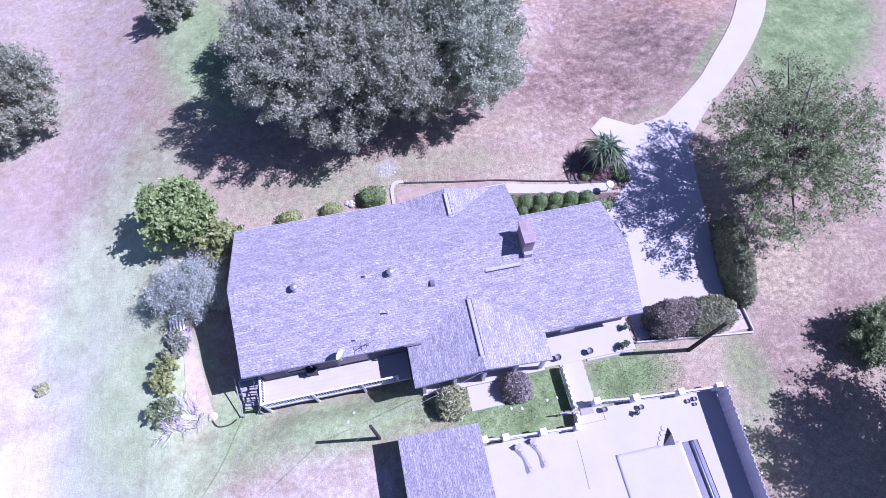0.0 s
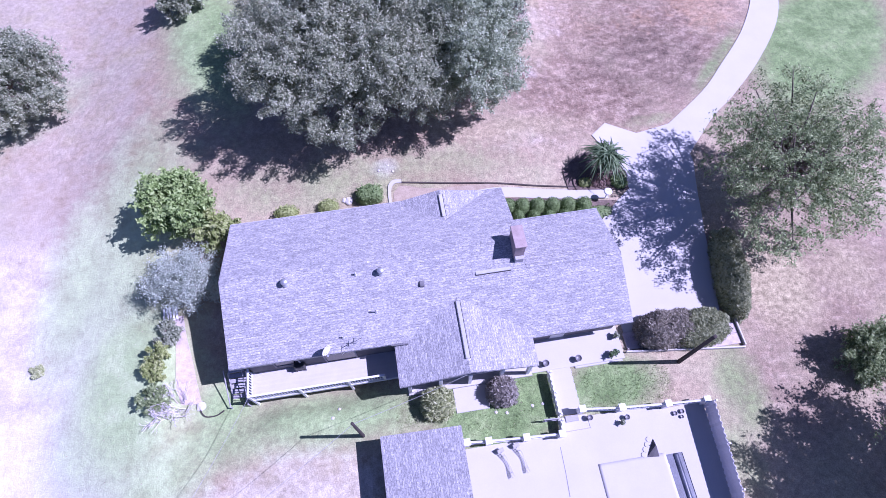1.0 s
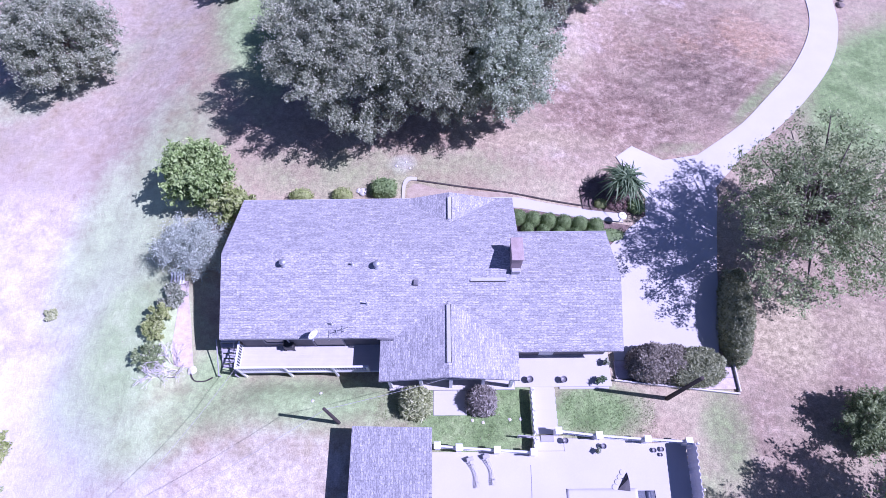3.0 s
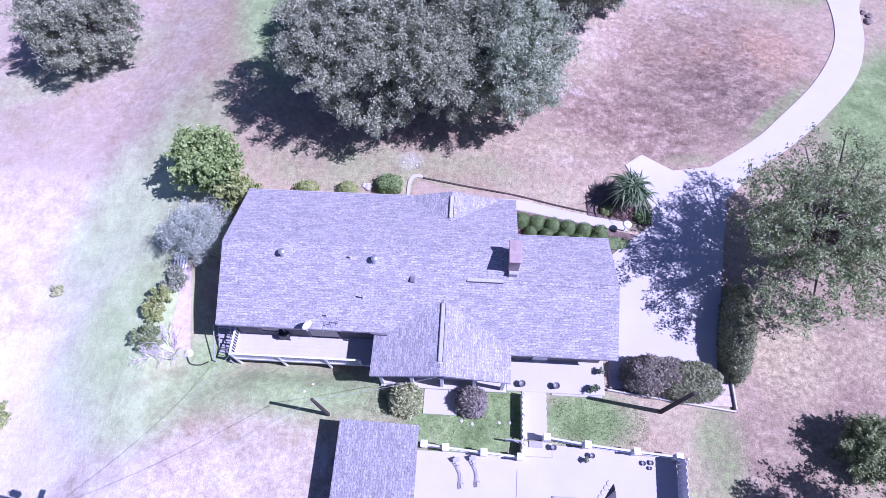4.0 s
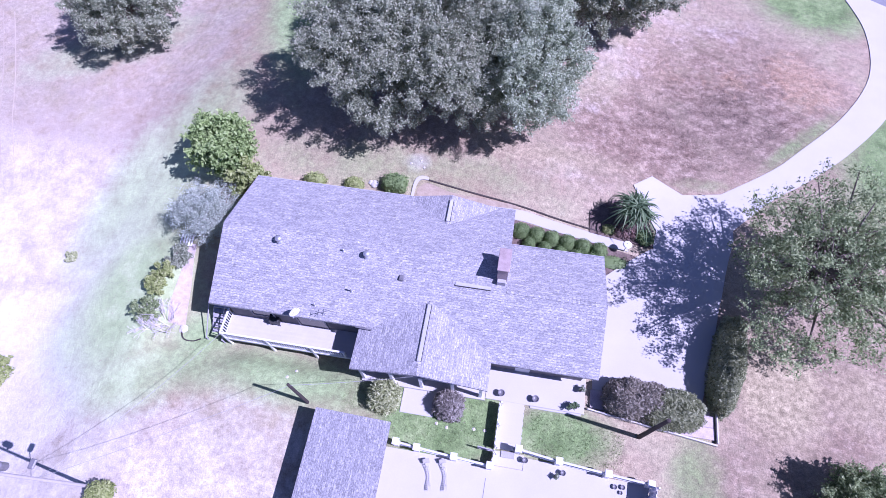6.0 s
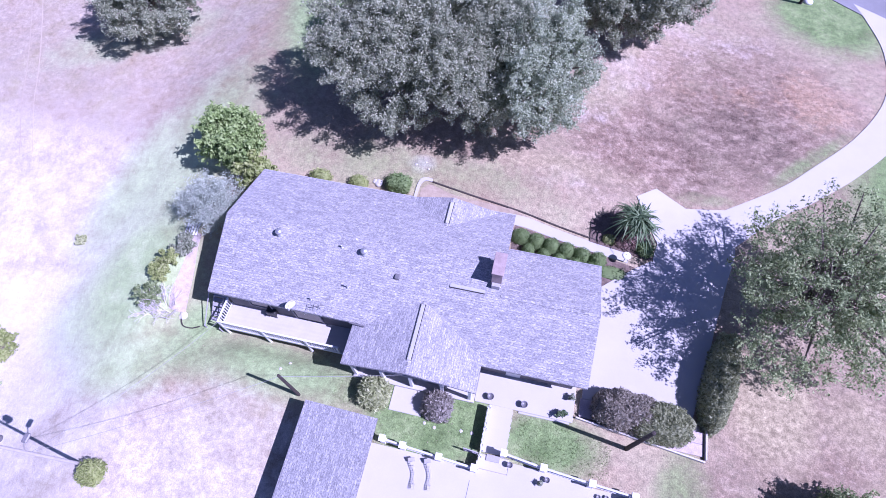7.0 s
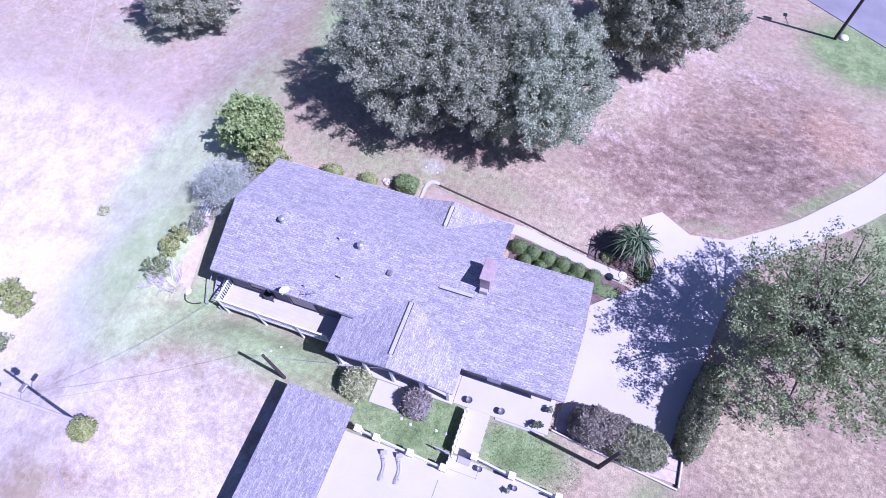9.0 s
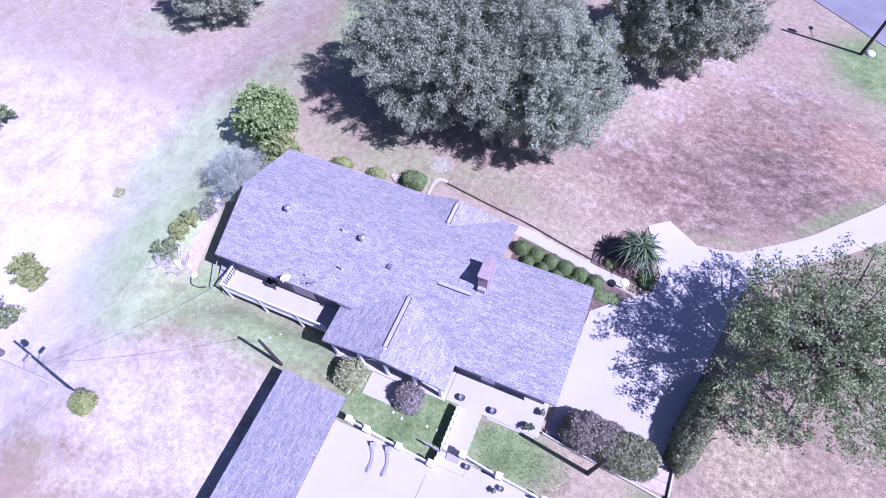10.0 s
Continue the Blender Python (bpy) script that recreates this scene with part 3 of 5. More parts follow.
def small(name, bm, material, x, y, z, label, smooth_faces=False):
    o = part(name, bm, material, house, label, smooth_faces)
    o.matrix_basis = pose(x - 12, y - 4, z)
    return o


def turbine(x, y):
    bm = lathe(bmesh.new(), [(0.2, -0.15), (0.2, 0.02), (0.11, 0.05), (0.12, 0.22), (0.19, 0.27), (0.22, 0.36), (0.19, 0.45), (0.06, 0.5)], 18)
    small("turbine_vent", bm, M_METAL, x, y, on_roof(x, y), "round galvanised turbine vent", True)


turbine(3.75, 4.3)
turbine(9.35, 4.15)


def pipe_vent(x, y, h, r, name="pipe_vent"):
    bm = lathe(bmesh.new(), [(r * 2.4, -0.12), (r * 2.2, 0.02), (r * 1.2, 0.06), (r, 0.08), (r, h), (r * 0.6, h + 0.01)], 12)
    small(name, bm, M_METAL, x, y, on_roof(x, y), "slim grey plumbing vent pipe")


pipe_vent(7.85, 4.25, 0.28, 0.045)
pipe_vent(8.75, 2.05, 0.55, 0.04)
pipe_vent(6.65, 0.95, 0.32, 0.04)
bm = box(bmesh.new(), (-0.15, -0.17, -0.12), (0.15, 0.17, 0.16), 0.04)
small("box_vent", bm, M_TERRA, 11.65, 3.2, on_roof(11.65, 3.2), "square grey box vent")

# satellite dish and aerial on the south slope
dish = small("satellite_dish", tubed((0, 0, -0.1), (0, 0, 0.7), 0.03), M_METAL, 5.55, 0.35, on_roof(5.55, 0.35), "pale satellite dish on a short mast")
bm = bmesh.new()
lathe(bm, [(0.02, 0.0), (0.18, 0.03), (0.29, 0.08), (0.34, 0.12), (0.34, 0.135), (0.28, 0.095), (0.18, 0.045), (0.02, 0.02)], 24)
bmesh.ops.transform(bm, matrix=pose(0.05, -0.08, 0.66, 80, 0, 50), verts=bm.verts[:])
part("reflector", bm, M_WHITE, dish, "white oval dish reflector", True)
part("feed_arm", tubed((0.05, -0.1, 0.6), (0.22, -0.5, 0.78), 0.018), M_METAL, dish)
part("feed_horn", boxed((0.18, -0.57, 0.74), (0.27, -0.46, 0.84), 0.02), M_METAL, dish)
aerial = small("aerial", tubed((0, 0, -0.1), (0, 0, 0.75), 0.02), M_METAL, 7.35, 0.55, on_roof(7.35, 0.55), "thin metal television aerial")
part("boom", tubed((-0.3, -0.22, 0.66), (0.42, 0.05, 0.72), 0.024), M_TERRA, aerial, "dark aerial boom")
for k, (ex, ey) in enumerate(((-0.28, -0.21), (0.12, -0.06), (0.4, 0.04))):
    part("element", tubed((ex - 0.06, ey + 0.2, 0.7), (ex + 0.05, ey - 0.2, 0.7), 0.014, seg=5), M_METAL, aerial)
part("stay", tubed((0, 0, 0.5), (-0.9, -0.5, -0.2), 0.008, seg=5), M_METAL, aerial)
hp("flashing", tubed((9.35, 0.12, 2.78), (10.35, 0.05, 2.86), 0.05), M_TERRA, "bent metal valley flashing")

# canvas whose dark grey stands in for an unlit face
M_AWN = plain("shade_toned_canvas", (0.055, 0.052, 0.056), (0.09, 0.086, 0.09), 3, 30, 0.9)
# back door and windows
hp("door", boxed((19.2, -0.22, 0.07), (20.1, -0.20, 2.1)), M_WHITE, "white back door of the garage")
for x0, x1, y, z0, z1 in ((2.2, 3.6, 0.53, 0.9, 2.0), (5.2, 7.0, 0.53, 0.1, 2.05), (11.2, 12.4, -0.22, 0.8, 2.0), (14.9, 16.4, -0.22, 0.8, 2.0), (20.8, 22.2, -0.22, 1.0, 2.0)):
    win = hp("window", boxed((x0, y - 0.01, z0), (x1, y, z1)), M_DARK, "dark glazed window")
    fr = bmesh.new()
    for lo, hi in (((x0 - 0.08, y - 0.05, z0 - 0.08), (x1 + 0.08, y - 0.012, z0)), ((x0 - 0.08, y - 0.05, z1), (x1 + 0.08, y - 0.012, z1 + 0.08)), ((x0 - 0.08, y - 0.05, z0), (x0, y - 0.012, z1)), ((x1, y - 0.05, z0), (x1 + 0.08, y - 0.012, z1))):
        box(fr, lo, hi)
    bmesh.ops.translate(fr, verts=fr.verts[:], vec=(-12, -4, 0))
    # grey instead of white: eave shade put into the frame's colour
    part("window_frame", fr, M_GREYWOOD, win)

# porch under the south gable
slab("porch_floor", (9.9, -2.35, -0.7), (17.6, -0.2, 0.14), M_CONC, "pale concrete porch floor", "porch")
for x in (10.05, 11.9, 13.68, 15.6, 17.3):
    hp("porch_post", boxed((x - 0.1, -2.24, 0.141), (x + 0.1, -2.04, 2.2), 0.01), M_WHITE, "white square porch post")
hp("porch_beam", boxed((9.7, -2.2, 2.2), (17.45, -2.06, 2.32), 0.01), M_GREYWOOD, "grey beam over the porch posts")
bm = bmesh.new()
for a, b in (((9.6, 2.39), (13.58, 3.31)), ((17.6, 2.39), (13.58, 3.31))):
    tube(bm, (a[0], -2.3, a[1]), (b[0], -2.3, b[1]), 0.06, seg=4)
hp("bargeboard", bm, M_TRIM)
slab("porch_apron", (12.6, -3.85, -0.4), (14.65, -2.36, 0.06), M_CONC, "white concrete apron before the porch", "patio")

# ---------------------------------------------------------------- deck
deck = thing("deck", 4.5, -0.3, 0, 0, "raised bleached timber deck with white railing", "deck")


def dk(name, bm, material, label="", parent=None):
    bmesh.ops.translate(bm, verts=bm.verts[:], vec=(-4.5, 0.3, 0))
    return part(name, bm, material, parent or deck, label)


DZ = 0.15
for k in range(12):
    y = 0.6 - k * 0.142
    dk("board", boxed((0.5, y - 0.1405, DZ - 0.04), (9.4, y, DZ)), M_DECK)
dk("rim_joist", boxed((0.47, -1.145, DZ - 0.26), (9.4, -1.105, DZ - 0.002)), M_WHITE)
dk("end_joist", boxed((0.45, -1.1, DZ - 0.26), (0.495, 0.6, DZ - 0.002)), M_WHITE)
for lo, hi in (((0.45, -1.15, DZ + 0.9), (8.65, -1.03, DZ + 0.95)), ((0.45, -1.02, DZ + 0.9), (0.57, 0.6, DZ + 0.95)), ((0.47, -1.12, DZ + 0.1), (8.6, -1.06, DZ + 0.15)), ((0.48, -1.01, DZ + 0.1), (0.54, 0.6, DZ + 0.15))):
    dk("rail", boxed(lo, hi, 0.008), M_WHITE, "white painted handrail")
bal = bmesh.new()
box(bal, (-0.025, -0.025, 0.152), (0.025, 0.025, 0.9))
bal_me = bpy.data.meshes.new("baluster")
bal.to_mesh(bal_me)
bal_me.materials.append(M_WHITE)
x = 0.68
while x < 8.6:
    shared("baluster", bal_me, deck, (x - 4.5, -1.09 + 0.3, DZ))
    x += 0.17
y = -0.9
while y < 0.55:
    shared("baluster", bal_me, deck, (0.51 - 4.5, y + 0.3, DZ))
    y += 0.17
for x, foot in ((0.53, -1.6), (3.5, -1.6), (6.45, -1.6), (8.6, DZ - 0.1)):
    dk("deck_post", boxed((x - 0.065, -1.16, foot), (x + 0.065, -1.03, DZ + 0.9)), M_WHITE, "white deck post")
grill = thing("barbecue_grill", 3.55, 0.38, DZ, 0, "black covered barbecue on the deck", "barbecue")
part("body", boxed((-0.33, -0.2, 0.25), (0.33, 0.2, 0.8), 0.06), M_BLACK, grill)
for sx in (-0.28, 0.28):
    for sy in (-0.16, 0.16):
        part("leg", boxed((sx - 0.03, sy - 0.03, 0), (sx + 0.03, sy + 0.03, 0.26)), M_BLACK, grill)
# wooden steps beside the deck's west end, down to the lawn
steps = thing("deck_steps", -0.5, 0.35, 0, 90, "weathered timber steps down from the deck", "stairs")
for k in range(7):
    part("tread", boxed((0.45 - 0.28 * (k + 1), -0.5, DZ - 0.2 * (k + 1) - 0.04), (0.45 - 0.28 * k - 0.02, 0.5, DZ - 0.2 * (k + 1)), 0.006), M_GREYWOOD, steps)
part("landing", boxed((0.45, -0.5, DZ - 0.1), (1.15, 0.5, DZ), 0.01), M_GREYWOOD, steps)
part("foot_board", boxed((-1.95, -0.5, DZ - 1.66), (-1.55, 0.45, DZ - 1.6), 0.01), M_GREYWOOD, steps)
for sy in (-0.54, 0.54):
    part("stringer", tubed((0.5, sy, DZ - 0.15), (-1.5, sy, DZ - 1.6), 0.06, seg=4), M_GREYWOOD, steps)
    part("handrail", tubed((0.45, sy, DZ + 0.7), (-1.5, sy, DZ - 0.65), 0.035, seg=6), M_GREYWOOD, steps)
    part("newel", tubed((-1.5, sy, DZ - 1.9), (-1.5, sy, DZ - 0.6), 0.045, seg=6), M_GREYWOOD, steps)

# ---------------------------------------------------------------- shed by the pool
shed = thing("pool_shed", 10.6, -10.5, 0, 0, "plain outbuilding with a grey shingle roof", "shed")
bm = bmesh.new()
uvl = bm.loops.layers.uv.verify()
y0, y1 = -4.95, -26.0
vs = [bm.verts.new(v) for v in ((8.06, y0 + 0.22, 2.0), (12.6, y0, 2.7), (12.6, y1, 2.7), (8.06, y1, 2.0), (8.06, y0 + 0.22, 1.86), (12.6, y0, 2.56), (12.6, y1, 2.56), (8.06, y1, 1.86))]
for q in ((0, 3, 2, 1), (4, 5, 6, 7), (0, 1, 5, 4), (1, 2, 6, 5), (2, 3, 7, 6), (3, 0, 4, 7)):
    f = bm.faces.new([vs[i] for i in q])
    for lp in f.loops:
        lp[uvl].uv = (lp.vert.co.y, lp.vert.co.x)
bmesh.ops.recalc_face_normals(bm, faces=bm.faces[:])
bmesh.ops.translate(bm, verts=bm.verts[:], vec=(-10.6, 10.5, 0))
part("roof", bm, M_ROOF, shed, "grey shingle roof of the outbuilding")
for lo, hi in (((8.35, -5.35, -0.4), (11.75, -5.2, 1.88)), ((8.35, -25.8, -0.4), (8.5, -5.36, 1.86)), ((11.6, -25.8, -0.4), (11.75, -5.36, 2.38))):
    b2 = boxed(lo, hi)
    bmesh.ops.translate(b2, verts=b2.verts[:], vec=(-10.6, 10.5, 0))
    part("wall", b2, M_WALL, shed)


# ---------------------------------------------------------------- plants
def leaf_mesh(name, centres, radii, per, size, material, seed, flat=0.8, stretch=2.0, heart=None):
    """Many small leaves scattered in soft clumps: one mesh."""
    rng = np.random.default_rng(seed)
    c = np.repeat(np.asarray(centres, float), per, axis=0)
    r = np.repeat(np.asarray(radii, float), per)[:, None]
    d = rng.normal(size=c.shape)
    d /= np.linalg.norm(d, axis=1)[:, None]
    p = c + d * r * rng.uniform(0.25, 1.0, (len(c), 1)) ** 0.6 * np.array((1, 1, 0.8))
    if heart is not None:
        # sprays: twigs that fan outwards from each clump
        fans = 4
        base = np.asarray(centres, float)
        out = base - np.asarray(heart, float)
        out /= np.linalg.norm(out, axis=1)[:, None] + 1e-6
        way = np.repeat(out, fans, axis=0) * 0.9 + rng.normal(size=(len(base) * fans, 3)) * np.array((0.75, 0.75, 0.5))
        way /= np.linalg.norm(way, axis=1)[:, None]
        pick = np.repeat(np.arange(len(base)) * fans, per) + rng.integers(0, fans, len(c))
        along = rng.uniform(0, 1, (len(c), 1))
        p = c + way[pick] * r * (along * 1.75 - 0.35) + rng.normal(size=c.shape) * r * (0.30 - 0.17 * along)
    nrm = d * 0.7 + rng.normal(size=c.shape) * 0.75 + np.array((0.2, 0, flat))
    nrm /= np.linalg.norm(nrm, axis=1)[:, None]
    u = np.cross(nrm, rng.normal(size=c.shape))
    u /= np.linalg.norm(u, axis=1)[:, None]
    v = np.cross(nrm, u)
    s = size * rng.uniform(0.6, 1.35, (len(c), 1))
    quad = np.stack([p - u * s * stretch / 2, p - v * s / 2 + nrm * s * 0.1, p + u * s * stretch / 2, p + v * s / 2 + nrm * s * 0.1], axis=1)
    n = len(c)
    me = bpy.data.meshes.new(name)
    me.vertices.add(n * 4)
    me.vertices.foreach_set("co", quad.reshape(-1))
    me.loops.add(n * 4)
    me.loops.foreach_set("vertex_index", np.arange(n * 4))
    me.polygons.add(n)
    me.polygons.foreach_set("loop_start", np.arange(n) * 4)
    me.update(calc_edges=True)
    me.materials.append(material)
    return me


def crown_clumps(rng, n, rx, ry, rz, cz, lobes, power=0.45, low=-0.75):
    """Clump centres through an uneven, lobed crown, denser towards its outside."""
    out = []
    while len(out) < n:
        d = rng.normal(size=3)
        d /= np.linalg.norm(d)
        if d[2] < low:
            continue
        ang = math.atan2(d[1], d[0])
        k = 1 + sum(a * math.cos(m * ang + ph + 2 * d[2]) for a, m, ph in lobes)
        r = rng.uniform(0.12, 1) ** power * k
        out.append((d[0] * rx * r, d[1] * ry * r, cz + d[2] * rz * r))
    return out


def tree(name, x, y, h, rx, ry, leaf, size, clumps, per, seed, label, cz=None, rz=None, clump_r=None, trunk=0.25, low=-0.75, limbs=9, bark=None, category="tree", lobes_n=3, power=0.45, flat=0.8):
    rng = np.random.default_rng(seed)
    base = thing(name, x, y, g(x, y) - 0.05, 0, label, category)
    rz = rz or h * 0.42
    cz = cz or h - rz
    lobes = [(rng.uniform(0.05, 0.13), m, rng.uniform(0, 6.28)) for m in (2, 3, 5, 7)[:lobes_n + 1]]
    cs = crown_clumps(rng, clumps, rx, ry, rz, cz, lobes, power, low)
    cr = clump_r or 0.13 * (rx + ry) / 2
    rad = rng.uniform(0.7, 1.25, clumps) * cr
    me = leaf_mesh("crown", cs, rad, per, size, leaf, seed + 1, flat, 2.2, (0, 0, cz - rz * 0.5))
    crown = new("crown", me)
    crown.parent = base
    bm = bmesh.new()
    lean = Vector((rng.uniform(-0.2, 0.2), rng.uniform(-0.2, 0.2), 0)) * trunk * 3
    fork = Vector((0, 0, max(0.4, cz - rz * 0.45))) + lean
    tube(bm, (0, 0, -0.2), Vector((0, 0, fork.z * 0.45)) + lean * 0.3, trunk * 1.25, trunk, 10)
    tube(bm, Vector((0, 0, fork.z * 0.42)) + lean * 0.3, fork, trunk, trunk * 0.85, 10)
    part("trunk", bm, bark or M_BARK, base)
    for k in range(limbs):
        bm = bmesh.new()
        e = Vector(cs[int(rng.integers(len(cs)))])
        m = fork.lerp(e, 0.5) + Vector((0, 0, 0.12 * rz))
        tube(bm, fork, m, trunk * 0.55, trunk * 0.32, 6)
        tube(bm, m, e, trunk * 0.32, trunk * 0.1, 5)
        for j in range(3):
            f = Vector(cs[int(rng.integers(len(cs)))])
            f = m + (f - m).normalized() * min((f - m).length, rx * 0.45)
            tube(bm, m, f, trunk * 0.2, trunk * 0.06, 5)
        part("limb", bm, bark or M_BARK, base)
    return base


tree("oak_tree", 10.0, 21.95, 10.6, 8.9, 8.0, L_OAK, 0.075, 2300, 215, 11, "huge spreading oak with dense grey-green crown", cz=5.6, rz=4.9, clump_r=0.68, trunk=0.55, limbs=34, lobes_n=3, low=-0.6, power=0.62)
tree("oak_tree", 23.6, 30.8, 9.6, 4.7, 4.8, L_OAK, 0.085, 820, 170, 12, "large dark green oak beyond the meadow", cz=5.3, rz=4.3, clump_r=0.6, trunk=0.4, limbs=18)
tree("oak_tree", 17.2, 20.1, 9.2, 3.9, 5.0, L_HOLM, 0.075, 680, 175, 22, "greener oak growing into the larger crown", cz=5.2, rz=4.1, clump_r=0.56, trunk=0.3, limbs=16)
tree("shade_tree", 36.3, 7.2, 9.2, 5.9, 5.6, L_OLIVE, 0.08, 680, 66, 23, "wide olive-green tree shading the driveway", cz=5.3, rz=3.9, clump_r=0.56, trunk=0.26, limbs=44, power=0.55)
tree("oak_tree", -18.1, 26.05, 7.2, 4.5, 3.9, L_OAK, 0.085, 560, 150, 14, "broad dark oak on the dry slope", cz=3.8, rz=3.2, clump_r=0.6, trunk=0.28, limbs=14)
tree("small_oak", -4.7, 33.1, 2.7, 1.75, 1.5, L_OAK, 0.10, 90, 120, 15, "small dark oak in the dry meadow", cz=1.4, rz=1.25, clump_r=0.4, trunk=0.14)
tree("maple_tree", -3.85, 12.6, 4.0, 2.15, 2.1, L_LIME, 0.13, 150, 130, 16, "bright green leafy young tree", cz=2.0, rz=1.8, clump_r=0.55, trunk=0.12)
tree("silver_tree", -3.15, 7.15, 3.3, 2.2, 2.1, L_BLUE, 0.05, 120, 230, 17, "feathery blue-grey tree beside the house", cz=1.5, rz=1.5, clump_r=0.72, trunk=0.12, bark=M_BLEACH, limbs=34, power=0.7)
tree("laurel_shrub", -1.25, 10.2, 3.0, 1.15, 1.0, L_YELLOW, 0.14, 50, 80, 18, "yellow-green shrub at the house corner", cz=1.6, rz=1.3, clump_r=0.35, trunk=0.06)
tree("young_oak", 38.3, -4.6, 2.9, 1.9, 1.7, L_OLIVE, 0.075, 120, 170, 19, "rounded dark green young oak", cz=1.5, rz=1.4, clump_r=0.45, trunk=0.14)
tree("oak_tree", 39.5, -12.1, 9.8, 6.0, 5.4, L_OLIVE, 0.10, 460, 130, 20, "large oak shading the dry grass", cz=6.0, rz=4.0, clump_r=0.75, trunk=0.35, limbs=20, power=0.6)
for k, (x, y, r, h, lf, lb) in enumerate(((-5.35, 2.6, 0.65, 1.2, L_YELLOW, "yellow-green shrub by the gravel strip"), (-5.6, 1.7, 0.6, 1.0, L_YELLOW, "yellow-green shrub by the gravel strip"), (-5.0, 4.0, 0.8, 0.9, L_GREY, "thin grey shrub by the gravel strip"), (-5.6, 0.0, 0.8, 0.9, L_OLIVE, "low dark shrub under dead branches"), (-14.3, 3.65, 0.36, 0.4, L_SPIKE, "small olive-green tuft in dry grass"), (-16.3, -4.9, 0.95, 1.4, L_YELLOW, "yellow-green shrub on the slope"), (-15.0, -5.35, 0.9, 1.2, L_YELLOW, "yellow-green shrub on the slope"), (-14.9, -8.9, 1.2, 2.0, L_OLIVE, "dark shrub on the slope"), (-29.8, 6.1, 1.3, 2.2, L_OLIVE, "dark shrub on the slope"))):
    tree("shrub", x, y, h, r, r, lf, 0.10, 30, 70, 30 + k, lb, cz=h * 0.5, rz=h * 0.5, clump_r=r * 0.34, trunk=0.04, limbs=6, category="shrub")


def clipped(name, x, y, rx, ry, h, leaf, seed, label, group="", box_power=2.6, size=0.07, dens=420, rz_turn=0.0, stretch=2.0, stand=0.4):
    """A clipped shrub: leaves over a rounded solid body, standing on the ground."""
    rng = np.random.default_rng(seed)
    base = thing(name, x, y, g(x, y) - 0.03, rz_turn, label, "shrub", group)
    n = int(dens * (rx * ry + (rx + ry) * h * 0.6))
    d = rng.normal(size=(n, 3))
    d[:, 2] = np.abs(d[:, 2]) * 1.1
    d /= (np.abs(d) ** box_power).sum(1, keepdims=True) ** (1 / box_power)
    wob = np.array([1 + 0.13 * noise.noise((v[0] * 2.2 + seed, v[1] * 2.2, v[2] * 2.2)) + 0.05 * noise.noise((v[0] * 7, v[1] * 7 + seed, v[2] * 7)) for v in d])[:, None]
    p = d * wob * np.array((rx, ry, h))
    me = leaf_mesh("foliage", p, np.full(n, size * 1.3), 1, size, leaf, seed + 1, stand, stretch)
    fol = new("foliage", me)
    fol.parent = base
    bm = bmesh.new()
    bmesh.ops.create_icosphere(bm, subdivisions=3, radius=1)
    for v in bm.verts:
        q = v.co.copy()
        s = sum(abs(c) ** box_power for c in q) ** (1 / box_power)
        q /= s
        v.co = Vector((q.x * rx, q.y * ry, max(0.0, q.z) * h)) * 0.92
    part("body", bm, leaf, base)
    return base


clipped("round_shrub", -3.35, -11.25, 0.72, 0.7, 1.05, L_YELLOW, 58, "round yellow-green bush under the pole", dens=520, size=0.075, stretch=3.6, stand=0.0)
clipped("clipped_hedge", 31.85, 2.05, 0.85, 3.2, 2.3, L_MOSS, 50, "tall dark green hedge beside the driveway", dens=900, size=0.068, stretch=3.2, stand=0.1, rz_turn=-10)
clipped("clipped_hedge", 26.45, -0.98, 1.85, 1.12, 1.95, L_PURPLE, 51, "long clipped hedge with mauve tinge", dens=900, size=0.068, stretch=3.2, stand=0.1, box_power=3.4)
clipped("clipped_hedge", 28.5, -1.22, 1.8, 1.12, 1.85, L_MOSS, 57, "rounded olive-green hedge beside the mauve one", dens=900, size=0.068, stretch=3.2, stand=0.1, box_power=3.2)
clipped("round_shrub", 11.55, -3.15, 0.95, 0.95, 1.5, L_SPIKE, 52, "rounded olive-green shrub with strappy leaves", dens=620, size=0.075, stretch=4.2, stand=0.0)
clipped("round_shrub", 15.5, -3.05, 0.88, 0.85, 1.35, L_SMOKE, 53, "rounded mauve-grey shrub beside the porch apron", dens=620, size=0.075, stretch=4.2, stand=0.0)
clipped("clipped_hedge", 9.05, 12.0, 0.9, 0.65, 1.0, L_BOX, 54, "clipped square green hedge under the eave", box_power=5.0)
clipped("box_shrub", 6.05, 11.6, 0.72, 0.5, 0.8, L_YELLOW, 55, "low yellow-green shrub along the front", "shrubs along the front")
clipped("box_shrub", 3.1, 11.55, 0.8, 0.5, 0.85, L_YELLOW, 56, "low yellow-green shrub along the front", "shrubs along the front")
for k in range(6):
    clipped("box_ball", 18.55 + k * 1.08, 9.68 - k * 0.15, 0.62 if k else 0.72, 0.6, 0.95, L_BOX, 60 + k, "clipped green box ball beside the front walk", "row of box balls", 2.1, size=0.042, dens=900)
for k in range(5):
    clipped("box_ball", 19.2 + k * 1.08, 8.8 - k * 0.15, 0.48, 0.46, 0.75, L_BOX, 70 + k, "clipped green box ball beside the front walk", "row of box balls", 2.1, size=0.042, dens=900)


